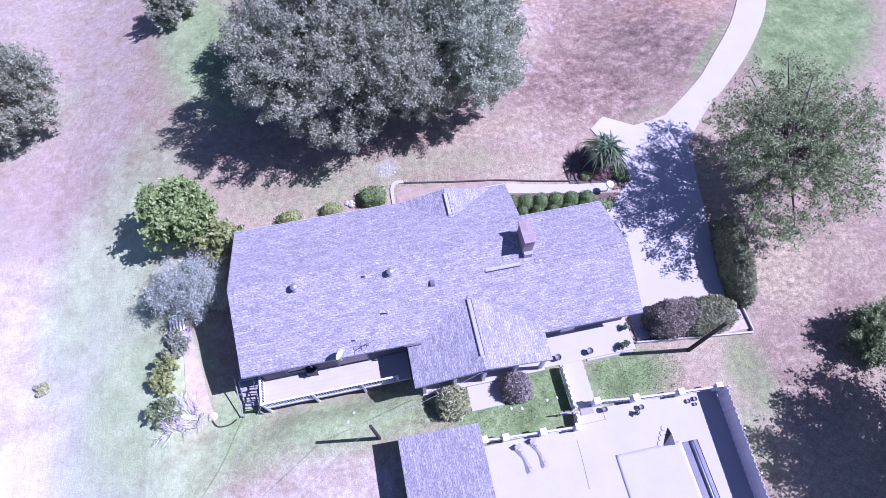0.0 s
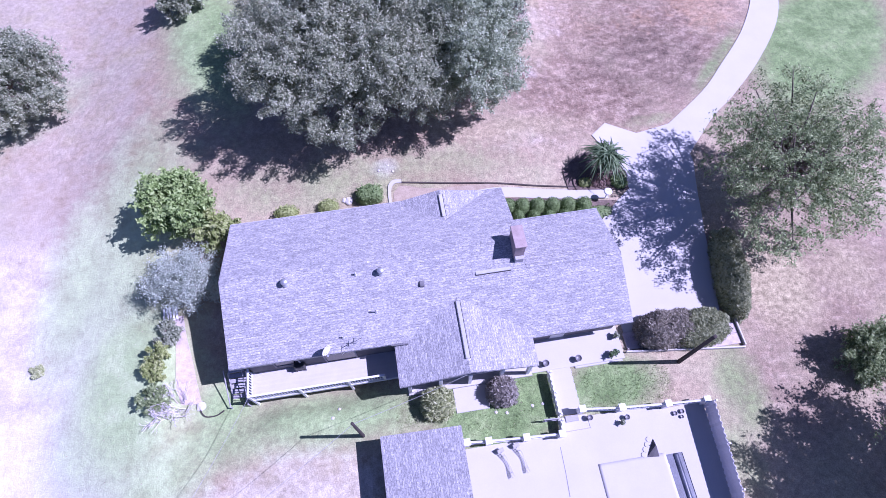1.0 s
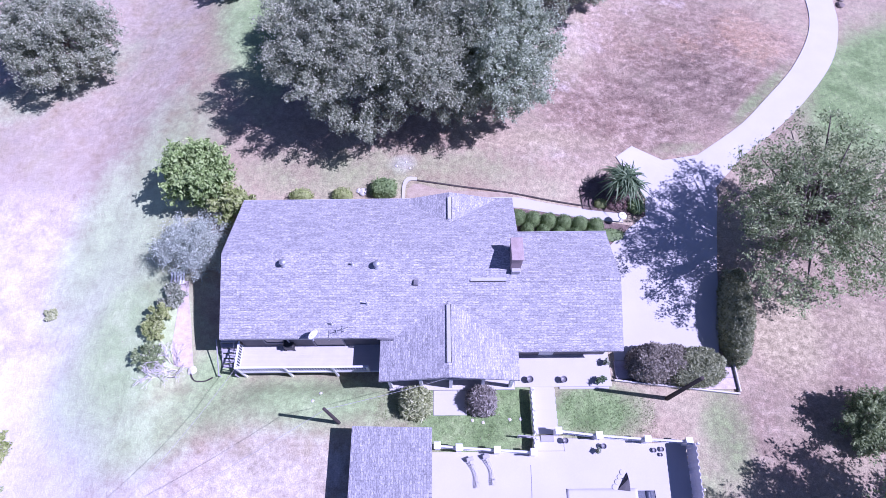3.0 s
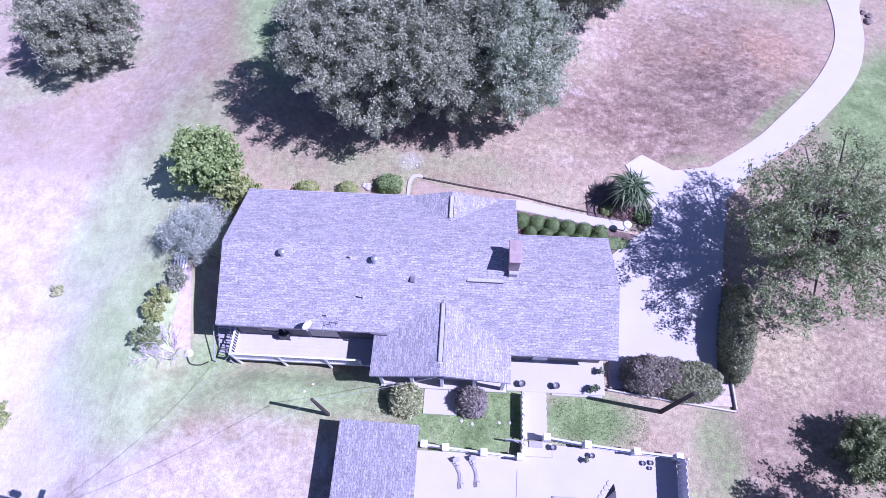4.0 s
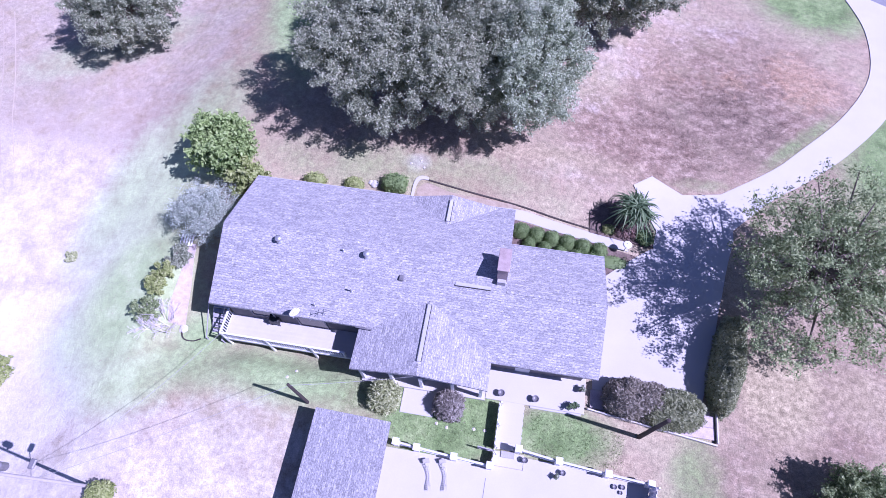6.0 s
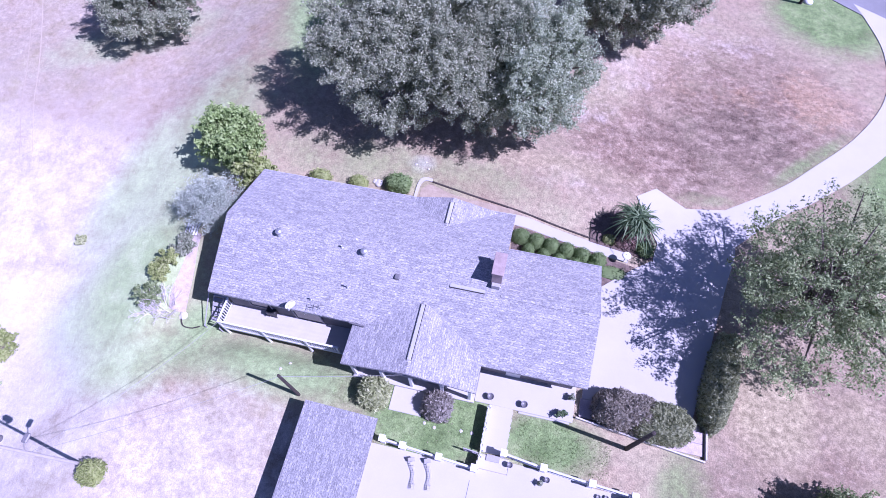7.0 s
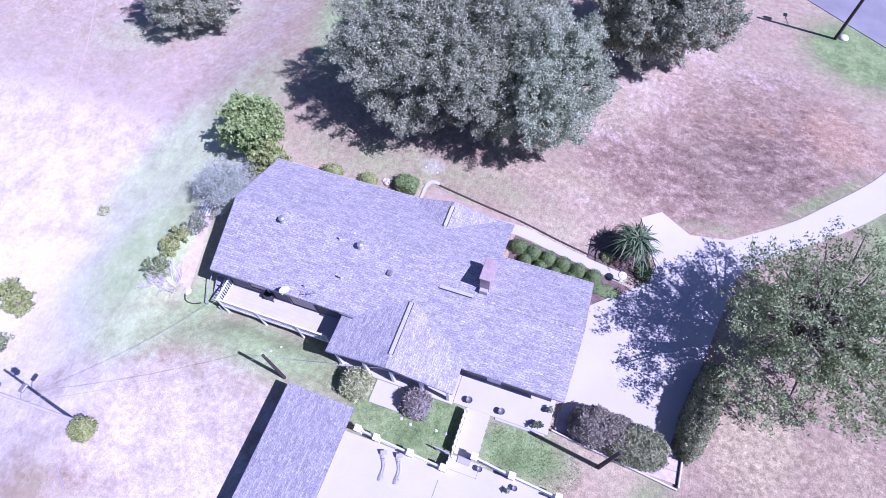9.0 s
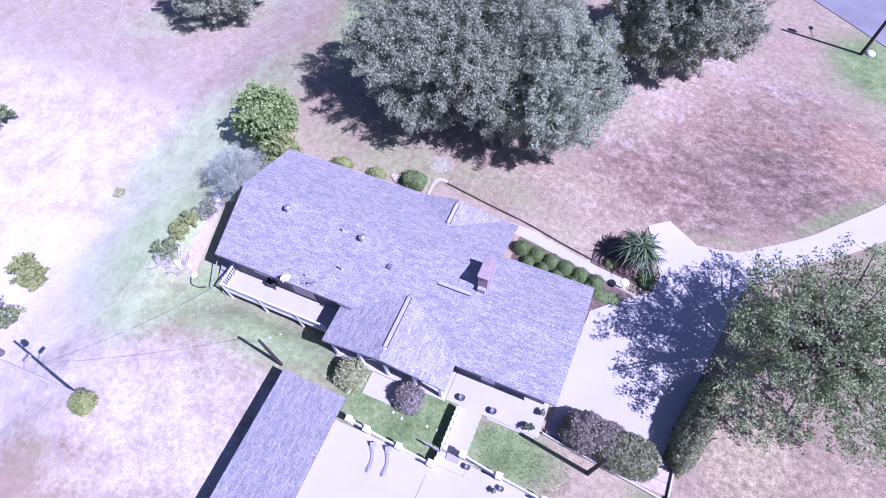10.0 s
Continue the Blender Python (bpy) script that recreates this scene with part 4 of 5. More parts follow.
def strap_plant(name, x, y, h, heads, n, length, leaf, seed, label):
    """A branching stem plant: rosettes of long arching strap leaves on several short stems."""
    rng = np.random.default_rng(seed)
    base = thing(name, x, y, g(x, y), 0, label, "palm")
    for j in range(heads):
        a0 = j * 2.399
        r0 = 0.28 * math.sqrt(j + 0.2)
        top = Vector((r0 * math.cos(a0), r0 * math.sin(a0), h * rng.uniform(0.72, 1.05)))
        part("stem", tubed((0, 0, -0.2), top, 0.1, 0.06, 8), M_BARK, base)
        bm = bmesh.new()
        for k in range(n):
            a, el, ln = k * 2.399 + rng.uniform(-0.3, 0.3), rng.uniform(0.1, 1.3), length * rng.uniform(0.7, 1.1)
            side = Vector((-math.sin(a), math.cos(a), 0))
            rows = []
            for q in range(6):
                u = q / 5
                d = ln * u * math.cos(el * (1 - 0.3 * u))
                p = top + Vector((d * math.cos(a), d * math.sin(a), ln * u * math.sin(el) * 0.9 - 0.75 * ln * u * u))
                w = 0.058 * (1 - u) ** 0.6 + 0.006
                rows.append([bm.verts.new(p + side * w), bm.verts.new(p - Vector((0, 0, 0.4 * w))), bm.verts.new(p - side * w)])
            for ra, rb in zip(rows, rows[1:]):
                for i in (0, 1):
                    bm.faces.new((ra[i], rb[i], rb[i + 1], ra[i + 1]))
        part("leaf_rosette", bm, leaf, base)
    return base


strap_plant("strap_leaf_palm", 26.0, 11.55, 2.3, 7, 34, 1.6, L_PALM, 80, "bushy palm with glossy arching strap leaves")
clipped("low_shrub", 25.6, 10.75, 0.75, 0.5, 0.55, L_ROSE, 82, "low rosy shrub under the palm", stretch=3.0)
clipped("low_shrub", 27.1, 10.5, 0.6, 0.6, 0.45, L_BOX, 83, "low dark green shrub under the palm", stretch=3.0)
clipped("low_shrub", 24.6, 10.75, 0.5, 0.35, 0.5, L_YELLOW, 84, "small yellow-green shrub under the palm")
clipped("ground_cover", 25.0, 8.3, 1.05, 0.55, 0.2, L_BOX, 85, "low dark green ground cover by the driveway", dens=300)

# ---------------------------------------------------------------- pool yard: pillars, rails, fences
def slat_mesh(name, lo, hi, material):
    bm = boxed(lo, hi)
    me = bpy.data.meshes.new(name)
    bm.to_mesh(me)
    bm.free()
    me.materials.append(material)
    return me


def pillar_fence(name, pts, label):
    """White square pillars with capstones, joined by two rails."""
    x0, y0 = pts[0]
    f = thing(name, x0, y0, 0, 0, label, "fence")
    for x, y in pts:
        p = part("pillar", boxed((x - x0 - 0.15, y - y0 - 0.15, -0.2), (x - x0 + 0.15, y - y0 + 0.15, 1.0)), M_WHITE, f)
        part("capstone", boxed((x - x0 - 0.2, y - y0 - 0.2, 1.0), (x - x0 + 0.2, y - y0 + 0.2, 1.08), 0.015), M_WHITE, p)
    for (ax, ay), (bx, by) in zip(pts, pts[1:]):
        d = Vector((bx - ax, by - ay, 0))
        e = d.normalized() * 0.15
        a = Vector((ax - x0, ay - y0, 0)) + e
        b = Vector((bx - x0, by - y0, 0)) - e
        for z, r in ((0.2, 0.05), (0.85, 0.06)):
            part("rail", tubed(a + Vector((0, 0, z)), b + Vector((0, 0, z)), r, seg=4), M_WHITE, f)
        n = max(3, int(d.length / 0.3))
        me = slat_mesh("picket", (-0.02, -0.02, 0.2), (0.02, 0.02, 0.85), M_WHITE)
        for k in range(1, n):
            q = a.lerp(b, k / n)
            shared("picket", me, f, q)
    return f


pillar_fence("pillar_fence", [(12.85, -5.68), (14.1, -5.8), (16.28, -5.95), (18.36, -6.08)], "white pillar-and-rail fence along the pool terrace")
pillar_fence("pillar_fence", [(19.88, -4.92), (22.2, -5.2), (24.95, -5.42), (27.3, -5.57)], "white pillar-and-rail fence along the pool terrace")


def picket_fence(name, a, b, h, pitch, width, material, label, gap_z=0.04, posts=2.4, rails=2):
    ax, ay = a
    d = Vector((b[0] - ax, b[1] - ay, 0))
    n = int(d.length / pitch)
    ang = math.atan2(d.y, d.x)
    f = thing(name, ax, ay, 0, math.degrees(ang), label, "fence")
    me = slat_mesh("slat", (-width / 2, -0.012, gap_z), (width / 2, 0.012, h), material)
    for k in range(n):
        shared("slat", me, f, ((k + 0.5) * pitch, 0.04 * (k % 2), 0.035 * (k % 2)))
    for k in range(rails):
        z = h * (0.2 + 0.65 * k / max(1, rails - 1))
        part("rail", boxed((0, 0.044, z - 0.04), (d.length, 0.085, z + 0.04)), material, f)
    k = 0.0
    while k <= d.length + 0.01:
        part("post", boxed((k - 0.05, 0.088, -0.2), (k + 0.05, 0.188, h + 0.06)), material, f)
        k += posts
    return f


picket_fence("slat_fence", (27.42, -5.75), (26.3, -24.0), 1.5, 0.17, 0.174, M_FENCE := plain("whitewashed_fence_board", (0.5, 0.48, 0.5), (0.66, 0.64, 0.66), 2, 25, 0.8), "tall whitewashed slat fence beside the pool", rails=3)
picket_fence("picket_fence", (18.5, -2.45), (18.5, -5.1), 0.78, 0.16, 0.166, M_WHITE, "low white picket fence along the boardwalk", posts=1.25)
picket_fence("picket_fence", (18.5, -5.3), (18.42, -6.0), 0.78, 0.16, 0.166, M_WHITE, "short white picket fence beside the gate", posts=0.7)
gate = thing("garden_gate", 18.5, -5.22, 0, 175, "open wooden garden gate on the lawn", "gate")
part("gate_rail", boxed((0.05, -0.03, 0.62), (0.95, 0.03, 0.8)), M_GREYWOOD, gate)
part("gate_rail", boxed((0.05, -0.03, 0.12), (0.95, 0.03, 0.2)), M_GREYWOOD, gate)
for k in (0, 4):
    part("gate_slat", boxed((0.08 + k * 0.19, 0.032, 0.06), (0.17 + k * 0.19, 0.055, 0.84)), M_GREYWOOD, gate)
slab("gate_landing", (18.5, -5.93, -0.3), (20.28, -5.1, 0.046), M_CONC, "pale concrete landing at the pool gate", "terrace")
slab("gate_step", (18.95, -5.42, -0.2), (19.75, -5.06, 0.12), M_GREYWOOD, "weathered grey step at the pool gate", "step")

walkway = thing("boardwalk", 19.32, -3.72, 0, 0, "bleached boardwalk from patio to pool gate", "path", kind="structure")
me = slat_mesh("plank", (-0.72, -0.0735, -0.15), (0.72, 0.0735, 0.065), M_CONC)
for k in range(19):
    shared("plank", me, walkway, (0.02 * ((k * 5) % 3 - 1), 1.447 - k * 0.147, 0))
for sx in (-0.5, 0.5):
    part("joist", boxed((sx - 0.04, -1.3, -0.3), (sx + 0.04, 1.36, -0.151)), M_GREYWOOD, walkway)

# low walls round the hedge bed
bed = thing("bed_wall", 27.5, -2.5, 0, 0, "low pale retaining wall round the hedge bed", "wall", kind="structure")
d = Vector((31.25 - 23.75, -2.75 + 1.85, 0))
b2 = boxed((0, -0.05, -0.3), (d.length, 0.05, 0.28), 0.015)
bmesh.ops.transform(b2, matrix=pose(23.75 - 27.5, -1.85 + 2.5, 0, 0, 0, math.degrees(math.atan2(d.y, d.x))), verts=b2.verts[:])
part("wall_run", b2, M_STONE, bed)
b2 = boxed((31.26 - 27.5, -2.62 + 2.5, -0.3), (31.36 - 27.5, -0.2 + 2.5, 0.28), 0.015)
part("wall_run", b2, M_STONE, bed)
slab("hedge_bed", (23.9, -1.75, -0.3), (31.2, -0.62, 0.1), M_GRAVEL, "mauve gravel bed under the hedge", "flower bed")
slab("hedge_bed_end", (28.5, -2.45, -0.3), (31.2, -1.76, 0.1), M_GRAVEL, "mauve gravel bed under the hedge", "flower bed")
slab("patio_kerb", (20.35, -2.34, -0.3), (23.4, -2.21, 0.075), M_CONC, "white kerb along the patio edge", "kerb")

# ---------------------------------------------------------------- pool
M_COVER = plain("white_pool_tarpaulin", (0.39, 0.378, 0.358), (0.425, 0.414, 0.395), 0.8, 12, 0.9, bumps=0.05, vary=0.02)
pool = thing("swimming_pool", 22.7, -12.5, 0, 0, "covered swimming pool in a white terrace", "pool")
part("basin", boxed((-2.4, -4.5, -1.6), (2.5, 4.4, -1.4)), M_CONC, pool)
bm = bmesh.new()
nx, ny = 24, 44
grid = [[bm.verts.new((-2.52 + 4.2 * i / nx - 0.16 * (i == nx) * (1 + noise.noise((j * 0.6, 0, 4))), -4.6 + 9.12 * j / ny, 0.072 + 0.008 * noise.noise((i * 0.35, j * 0.3, 7)) - (0.12 if i == nx else 0))) for i in range(nx + 1)] for j in range(ny + 1)]
for j in range(ny):
    for i in range(nx):
        bm.faces.new((grid[j][i], grid[j][i + 1], grid[j + 1][i + 1], grid[j + 1][i]))
sol = bmesh.ops.extrude_face_region(bm, geom=bm.faces[:])
bmesh.ops.translate(bm, verts=[v for v in sol["geom"] if isinstance(v, bmesh.types.BMVert)], vec=(0, 0, -0.02))
bmesh.ops.recalc_face_normals(bm, faces=bm.faces[:])
part("cover", bm, M_COVER, pool, "crumpled white pool cover", True)
bm = bmesh.new()
lathe(bm, [(0.2, -4.4), (0.22, -4.3), (0.22, 4.1), (0.18, 4.25), (0.05, 4.3)], 16)
bmesh.ops.transform(bm, matrix=pose(2.1, 0, -0.12, 90, 0, 0), verts=bm.verts[:])
part("cover_roll", bm, M_VINYL, pool, "dark rolled pool cover", True)
part("water_gap", boxed((1.5, -4.5, -0.5), (2.5, 4.4, 0.014)), M_VINYL, pool)
part("strap", tubed((1.72, 4.3, -0.05), (2.0, -4.3, 0.02), 0.025), M_METAL, pool, "grey cable along the cover")

umb = thing("folded_parasol", 23.45, -7.6, 0.05, 0, "folded parasol with a shade-toned canopy and white scalloped valance", "parasol")
bm = bmesh.new()
apex = bm.verts.new((0.26, 0.1, 0.3))
ring = [bm.verts.new(v) for v in ((0.3, 0.47, 0.03), (-0.36, -0.46, 0.02), (0.0, -0.5, 0.06), (0.36, -0.54, 0.02), (0.38, 0.0, 0.03))]
for p0, p1 in zip(ring, ring[1:] + ring[:1]):
    bm.faces.new((p0, p1, apex))
bm.faces.new(ring[::-1])
bmesh.ops.recalc_face_normals(bm, faces=bm.faces[:])
# the canopy's shaded side is painted by this dark colour
part("canopy", bm, M_AWN, umb)
bm = bmesh.new()
for k in range(4):
    p = Vector((0.2, 0.42, 0.06)).lerp(Vector((-0.34, -0.36, 0.06)), k / 3)
    lathe(bm, [(0.16, -0.05), (0.16, -0.03), (0.14, -0.02), (0.02, -0.018)], 12, p + Vector((-0.16, 0.05, 0)))
part("valance", bm, M_COVER, umb, "white scalloped valance")
part("pole", tubed((0.26, 0.1, 0.28), (0.26, 0.1, 0.42), 0.02), M_METAL, umb)


def lounger(x, y, turn):
    lo = thing("sun_lounger", x, y, 0.05, turn, "slim curved sun lounger with pale slats", "lounger", "loungers on the terrace")
    me = slat_mesh("slat", (-0.075, -0.022, -0.01), (0.075, 0.022, 0.012), M_COVER)
    for k in range(13):
        s = k / 12
        shared("slat", me, lo, (0.06 * math.sin(s * 5), -1.45 * s, 0.2 + 0.08 * math.cos(s * 6)), (0.3 * math.sin(s * 6), 0, 0.1 * math.cos(s * 5)))
    for sx in (-0.08, 0.08):
        bm = bmesh.new()
        pts = [Vector((sx + 0.06 * math.sin(k / 8 * 5), -1.45 * k / 8, 0.19 + 0.08 * math.cos(k / 8 * 6))) for k in range(9)]
        sweep(bm, pts, 0.018)
        part("side_rail", bm, M_COVER, lo)
        for yy in (-0.2, -1.2):
            part("leg", tubed((sx, yy, -0.01), (sx, yy, 0.2), 0.018, seg=5), M_COVER, lo)
    part("headrest", boxed((-0.2, 0.0, 0.27), (0.2, 0.26, 0.3), 0.01, rot=(35, 0, 0)), M_GREYWOOD, lo)


lounger(14.78, -6.5, 19)
lounger(15.72, -6.36, 18)


strip("terrace_joint", [(18.24, -6.7), (18.2, -8.0), (18.1, -9.4)], [(18.27, -6.7), (18.235, -8.0), (18.15, -9.4)], 8, M_TERRA, 0.055, 1, label="dark weathered joint in the terrace", category="joint")


# ---------------------------------------------------------------- pots and small things
def pot(x, y, z, r, h, label, leafy=None, seed=0, group=""):
    p = thing("plant_pot", x, y, z, 0, label, "pot", group)
    part("pot", lathe(bmesh.new(), [(r * 0.7, 0), (r * 0.85, h * 0.5), (r, h * 0.92), (r * 1.06, h), (r * 0.9, h), (r * 0.86, h - 0.05), (0.02, h - 0.06)], 18), M_TERRA, p, smooth_faces=True)
    if leafy:
        rng = np.random.default_rng(seed)
        cs = rng.normal(size=(9, 3)) * np.array((r, r, 0.1)) * 0.55 + np.array((0, 0, h + 0.2))
        fo = new("foliage", leaf_mesh("foliage", cs, np.full(9, 0.1), 12, 0.08, leafy, seed, 0.3, 2.6))
        fo.parent = p


pot(18.55, -1.8, 0.07, 0.2, 0.38, "round grey pot on the patio", group="pots on the patio")
pot(20.62, -1.82, 0.07, 0.2, 0.38, "round grey pot on the patio", group="pots on the patio")
pot(23.0, -1.85, 0.07, 0.16, 0.25, "small potted plant on the patio corner", L_PALM, 5)
pot(22.72, -1.95, 0.07, 0.14, 0.22, "small potted plant on the patio corner", L_PALM, 6)
pot(23.4, -0.75, 0.07, 0.16, 0.25, "small potted plant at the patio edge", L_GREY, 7)
pot(20.36, -5.4, 0.05, 0.16, 0.35, "round grey pot on the pool terrace")
pot(22.56, -5.72, 0.05, 0.15, 0.3, "dark pot on the pool terrace")
pot(22.2, -5.95, 0.05, 0.1, 0.14, "small pot on the pool terrace", L_GREY, 10)
pot(25.5, -5.95, 0.05, 0.13, 0.14, "small dark bowl on the terrace")
pot(25.95, -5.9, 0.05, 0.13, 0.14, "small dark bowl on the terrace")
pot(25.85, -6.2, 0.05, 0.1, 0.12, "small dark bowl on the terrace")
light = thing("garden_lantern", 25.72, 9.35, 0.05, 20, "small white lantern on a post by the walk", "lantern")
part("post", tubed((0, 0, -0.2), (0, 0, 0.8), 0.04), M_WHITE, light)
part("lantern", lathe(bmesh.new(), [(0.05, 0.78), (0.26, 0.84), (0.3, 0.88), (0.26, 0.94), (0.06, 1.0), (0.02, 1.04)], 18), M_WHITE, light)


def rock(name, x, y, r, material, seed, label, category="rock", group="", flat=0.5):
    bm = bmesh.new()
    bmesh.ops.create_icosphere(bm, subdivisions=2, radius=r)
    for v in bm.verts:
        v.co *= 1 + 0.3 * noise.noise(v.co * (1.6 / r) + Vector((seed, 0, 0)))
        v.co.z *= flat
    o = part(name, bm, material)
    o.matrix_basis = pose(x, y, g(x, y) + r * flat * 0.3)
    return tagged(o, label, category, group)


for k, (x, y) in enumerate(((15.6, -4.28), (17.2, -4.12), (17.86, -4.1), (14.95, -4.15), (5.6, -2.4), (5.2, -2.9))):
    rock("stepping_stone", x, y, 0.1, M_STONE, k, "small pale stepping stone in the lawn", "stone", "stones in the lawn", 0.35)
rock("boulder", -2.95, -0.75, 0.3, M_STONE, 20, "pale boulder by the dead bush")
for k, (x, y, r) in enumerate(((48.2, 30.8, 0.35), (48.5, 31.5, 0.3), (48.1, 31.9, 0.28), (9.9, 13.9, 0.1), (10.6, 14.2, 0.08), (10.9, 13.7, 0.1), (7.5, 11.9, 0.3), (7.2, 12.0, 0.2))):
    rock("rock", x, y, r, M_STONE if k > 2 else M_BARK, 30 + k, "weathered rock beside the planting")
pallet = thing("wooden_pallet", -4.8, 5.4, g(-4.3, 5) + 0.05, 8, "white slatted pallet leaning by the shrub", "pallet")
for k in range(5):
    part("slat", boxed((-0.45 + k * 0.2, -0.5, 0.1), (-0.33 + k * 0.2, 0.5, 0.13)), M_WHITE, pallet)
for yy in (-0.4, 0.4):
    part("bearer", boxed((-0.45, yy - 0.05, 0), (0.5, yy + 0.05, 0.099)), M_GREYWOOD, pallet)

# bleached dead bush
dead = thing("dead_bush", -4.65, -0.6, g(-4.65, -0.6) - 0.05, 0, "leafless bleached bush of tangled branches", "shrub")
rng = np.random.default_rng(90)
for k in range(58):
    bm = bmesh.new()
    p = Vector((rng.uniform(-0.95, 0.95), rng.uniform(-0.75, 0.75), 0))
    a, el, r = rng.uniform(0, 6.28), rng.uniform(0.4, 1.35), 0.028

    def grow(bm, p, a, el, r, ln, depth):
        q = p + Vector((math.cos(a) * math.cos(el), math.sin(a) * math.cos(el), math.sin(el))) * ln
        tube(bm, p, q, r, r * 0.7, 5)
        if depth:
            for j in range(2):
                grow(bm, q, a + rng.uniform(-0.8, 0.8), el + rng.uniform(-0.5, 0.35), r * 0.65, ln * rng.uniform(0.6, 0.95), depth - 1)
    grow(bm, p, a, el, r, rng.uniform(0.3, 0.5), 3)
    part("branch", bm, M_BLEACH, dead)


# ---------------------------------------------------------------- poles and wires
M_FADED = plain("faded_pole", (0.36, 0.335, 0.31), (0.45, 0.42, 0.395), 3, 30, 0.9)


def utility_pole(x, y, h, r, label, transformer=False, lamp=0.0, lean=(0, 0), material=None):
    z = g(x, y)
    p = thing("utility_pole", x, y, z, 0, label, "pole")
    top = Vector((lean[0], lean[1], h))
    part("mast", tubed((0, 0, -0.3), top, r * 1.15, r * 0.85, 10), material or M_POLE, p)
    part("cap", lathe(bmesh.new(), [(r * 0.9, 0), (r * 0.9, 0.03), (0.02, 0.06)], 10, top), material or M_POLE, p)
    if transformer:
        h -= 0.3
        t = part("transformer", lathe(bmesh.new(), [(0.16, h - 1.0), (0.2, h - 0.95), (0.2, h - 0.45), (0.16, h - 0.4), (0.05, h - 0.35)], 14, (0, 0.33, 0)), M_TERRA, p, "grey transformer can")
        part("insulator", tubed((0, 0.33, h - 0.37), (0, 0.33, h - 0.15), 0.04), M_WHITE, t)
        part("bracket", boxed((-0.04, 0.0, h - 0.9), (0.04, 0.15, h - 0.8)), M_METAL, p)
    if lamp:
        arm = part("lamp_arm", tubed((0, 0, h * 0.62), (0.15, lamp, h * 0.7), 0.03), M_METAL, p)
        part("lamp_head", boxed((-0.02, lamp - 0.05, h * 0.7 - 0.1), (0.3, lamp + 0.45, h * 0.7 + 0.05), 0.05), M_TERRA, arm)
    return p


utility_pole(26.86, -2.96, 5.25, 0.12, "short dark wooden pole by the hedge wall")
utility_pole(6.92, -4.22, 4.45, 0.10, "short dark wooden pole by the outbuilding")
utility_pole(-4.4, -10.95, 8.3, 0.09, "sun-bleached pale utility pole with transformer and lamp", True, 0.45, material=M_FADED)
utility_pole(39.05, 38.8, 8.0, 0.13, "dark wooden utility pole beside the road", True, 1.2)


def wire(a, b, sag, r=0.011):
    bm = bmesh.new()
    a, b = Vector(a), Vector(b)
    pts = [a.lerp(b, k / 14) - Vector((0, 0, sag * 4 * (k / 14) * (1 - k / 14))) for k in range(15)]
    sweep(bm, pts, r, 4)
    tagged(part("overhead_wire", bm, M_WIRE), "thin sagging overhead service wire", "wire", "overhead wires")


M_WIRE = plain("wire_sheath", (0.2, 0.2, 0.2), (0.32, 0.32, 0.32), 2, 20, 0.6)
wire((6.92, -4.22, 4.3), (13.4, -2.4, 3.3), 0.2)
wire((-4.4, -10.95, 4.4), (0.5, -1.1, 0.95), 0.5)
wire((-4.4, -10.95, 4.5), (6.92, -4.22, 4.25), 0.4)
tagged(part("fallen_pole", tubed((-3.6, -13.6, g(-3.6, -13.6) + 0.04), (-2.3, -14.5, g(-2.3, -14.5) + 0.04), 0.04, seg=6), M_GREYWOOD), "grey pole lying in the dry grass", "pole")
drain = tagged(part("drain_dome", lathe(bmesh.new(), [(0.4, 0), (0.38, 0.12), (0.25, 0.22), (0.03, 0.26)], 16), M_WHITE, smooth_faces=True), "white dome cover in the verge", "cover")
drain.matrix_basis = pose(39.75, 39.1, g(39.7, 39.1))

strip("lawn_edging", [(-2.85, -0.45), (-3.0, -0.95), (-2.65, -1.45), (-2.0, -1.5), (-1.5, -1.25)], [(-2.8, -0.45), (-2.94, -0.93), (-2.62, -1.39), (-2.0, -1.44), (-1.53, -1.2)], 20, M_POLE, 0.1, 1,
      label="dark curved timber edging by the deck steps", category="edging")
# faint wheel tracks across the western meadow
for off in (0.0, 1.2):
    strip("wheel_track", [(-33.0 + off, 27.2), (-28.6 + off, 19.5), (-24.0 + off, 10.0)], [(-32.85 + off, 27.1), (-28.45 + off, 19.4), (-23.92 + off, 9.9)], 30, M_TRACK, 0.012, 1,
          label="faint bare wheel track in dry grass", category="path")
# edging between front walk and meadow
strip("walk_edging", [(24.0, 10.6), (21, 11.15), (18.2, 11.75), (14.5, 12.3), (11.4, 12.8)], [(24.0, 10.5), (21, 11.05), (18.2, 11.65), (14.5, 12.2), (11.4, 12.7)], 30, M_POLE, 0.08, 1,
      label="dark timber edging along the front walk", category="edging")


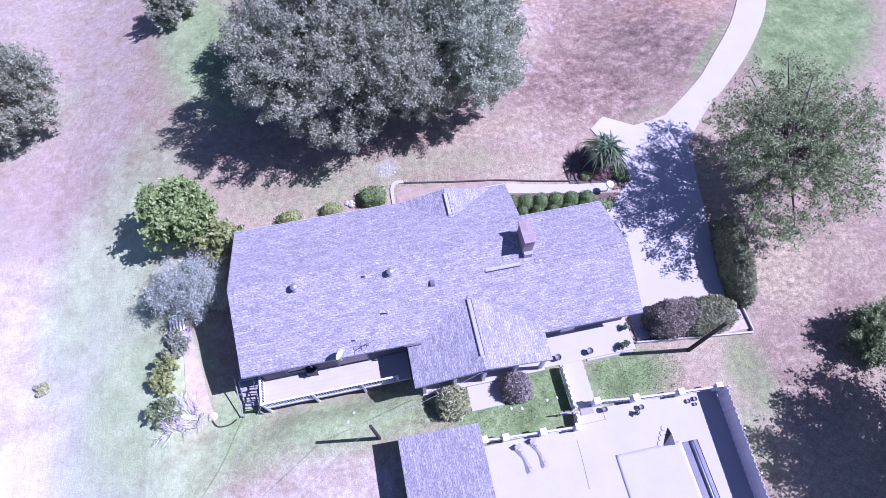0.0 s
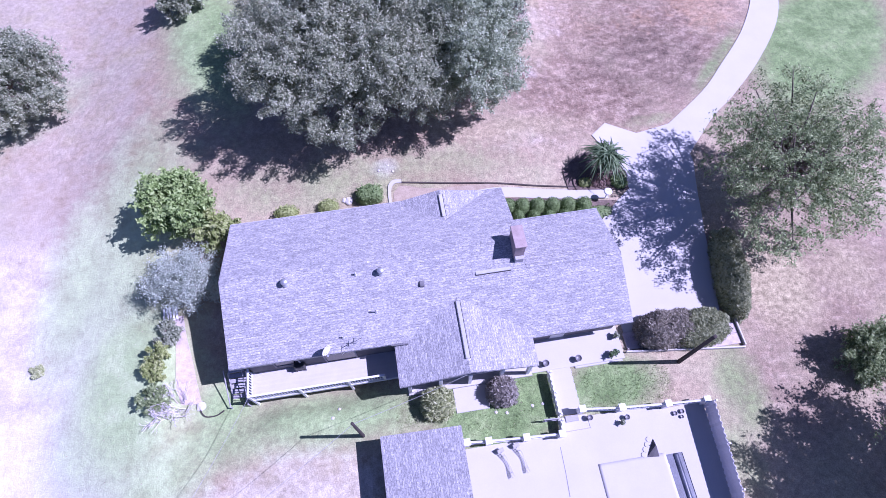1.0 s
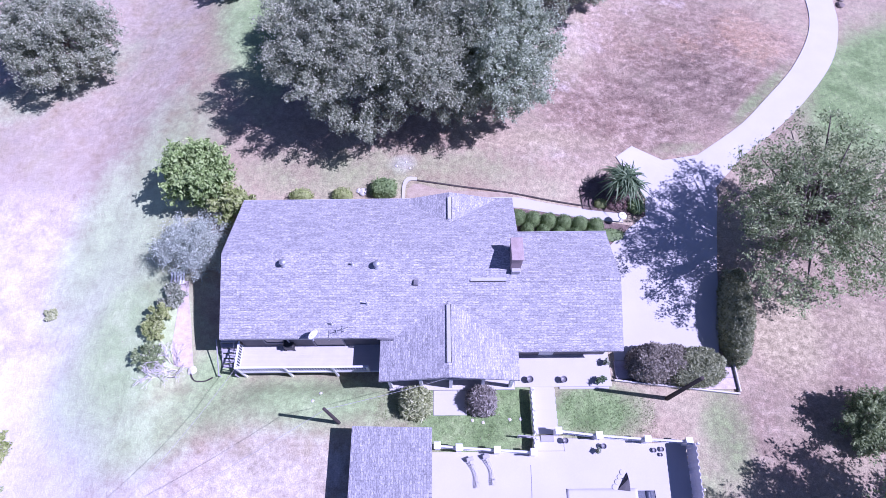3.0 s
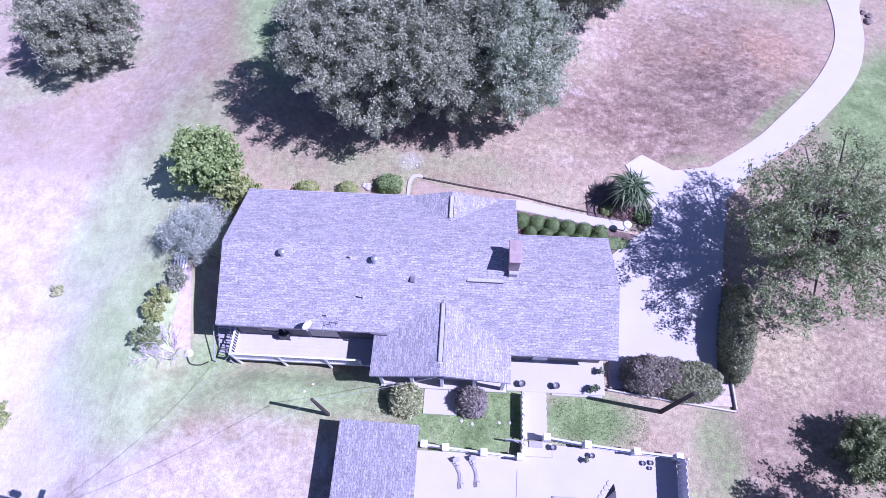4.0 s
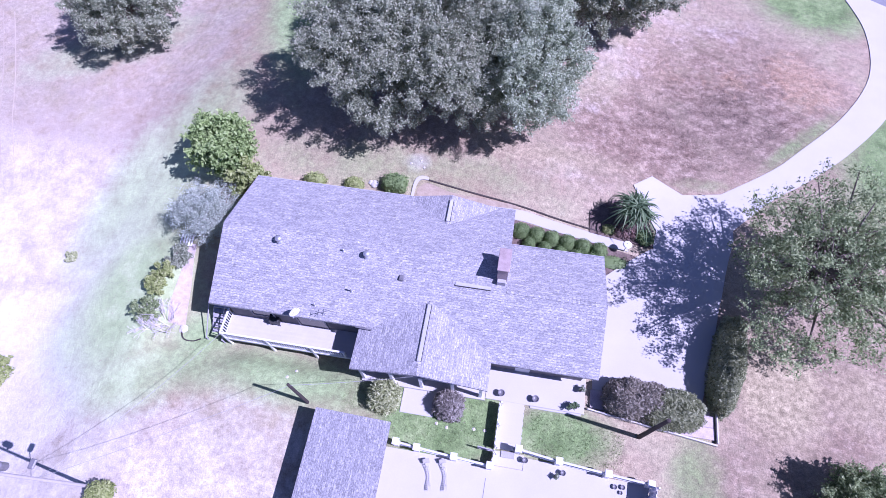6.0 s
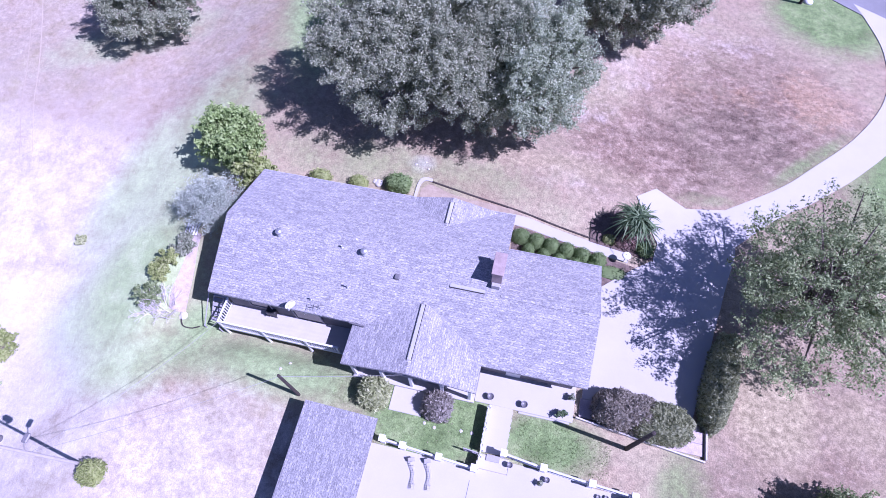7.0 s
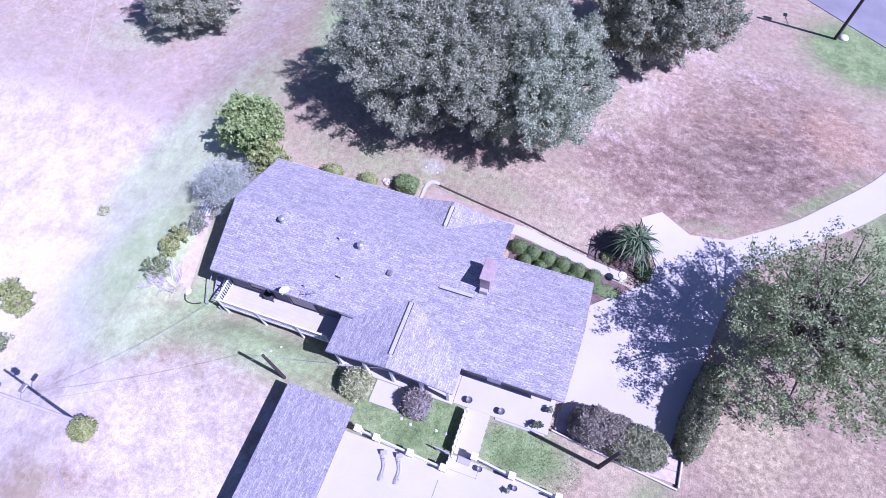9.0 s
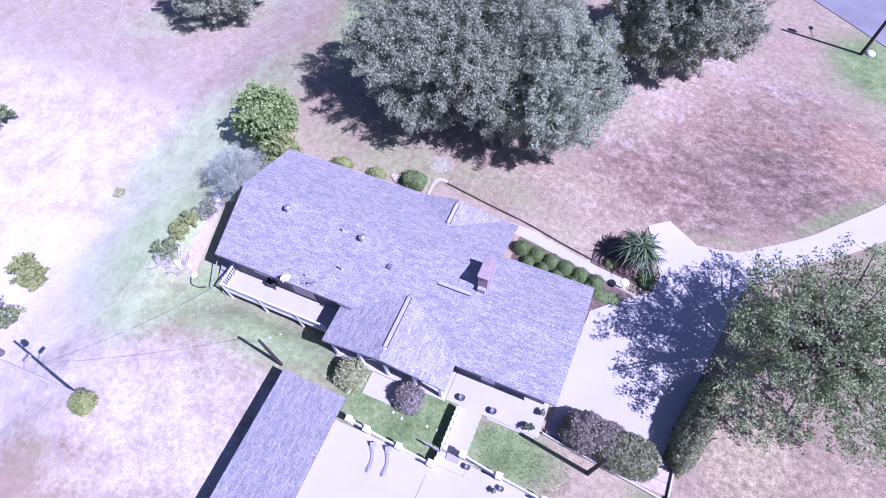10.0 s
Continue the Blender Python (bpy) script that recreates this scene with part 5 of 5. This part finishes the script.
# ---------------------------------------------------------------- grass tufts
def tufts(name, n, seed, material, hgt, where, label):
    rng = np.random.default_rng(seed)
    verts, faces = [], []
    count = 0
    while count < n:
        x, y = where(rng)
        count += 1
        if 8 < x < 24.5 and -1 < y < 10.5 or x > 24 and -2.8 < y < 12 and x < 31.5 or 12 < x < 27.7 and y < -5.3:
            continue
        z = g(x, y)
        s = hgt * rng.uniform(0.5, 1.5)
        for j in range(3):
            a = rng.uniform(0, 6.28)
            dx, dy = math.cos(a) * s, math.sin(a) * s
            i = len(verts)
            verts += [(x - dy * 0.3, y + dx * 0.3, z - 0.02), (x + dy * 0.3, y - dx * 0.3, z - 0.02), (x + dx * 0.8, y + dy * 0.8, z + s * 0.8)]
            faces.append((i, i + 1, i + 2))
    me = bpy.data.meshes.new(name)
    me.from_pydata(verts, [], faces)
    me.materials.append(material)
    return tagged(new(name, me), label, "grass", kind="stuff")


def meadow_spot(r):
    """A place in the scorched meadow, off the driveway, gathered in drifts."""
    while True:
        x, y = r.normal(31, 6), r.normal(22.5, 5)
        inside = y > 17 + 0.9 * max(0.0, x - 33) and x < 43 and y > 16.2
        if inside and noise.noise((x * 0.35, y * 0.35, 5.0)) + r.uniform(-0.6, 0.6) > 0.05:
            return x, y


L_BROWN = foliage("brown_weed_blade", (0.19, 0.135, 0.105), (0.30, 0.225, 0.17), (0.44, 0.35, 0.27), 0.5)
L_TURF = foliage("lawn_blade", (0.09, 0.15, 0.05), (0.18, 0.26, 0.09), (0.3, 0.36, 0.16), 0.8)
tufts("brown_weeds", 8000, 101, L_BROWN, 0.06, lambda r: meadow_spot(r), "low brown weeds across the meadow")
tufts("dry_grass_tufts", 9000, 102, L_DRY, 0.05, lambda r: (r.uniform(-34, 46), r.uniform(-16, 46)), "dry straw-coloured grass tufts")
tufts("lawn_tufts", 4000, 103, L_TURF, 0.05, lambda r: (r.uniform(9, 18.4), r.uniform(-5.6, -2.4)) if r.random() < 0.6 else (r.uniform(20.5, 26), r.uniform(-5, -2.5)), "green lawn grass blades")
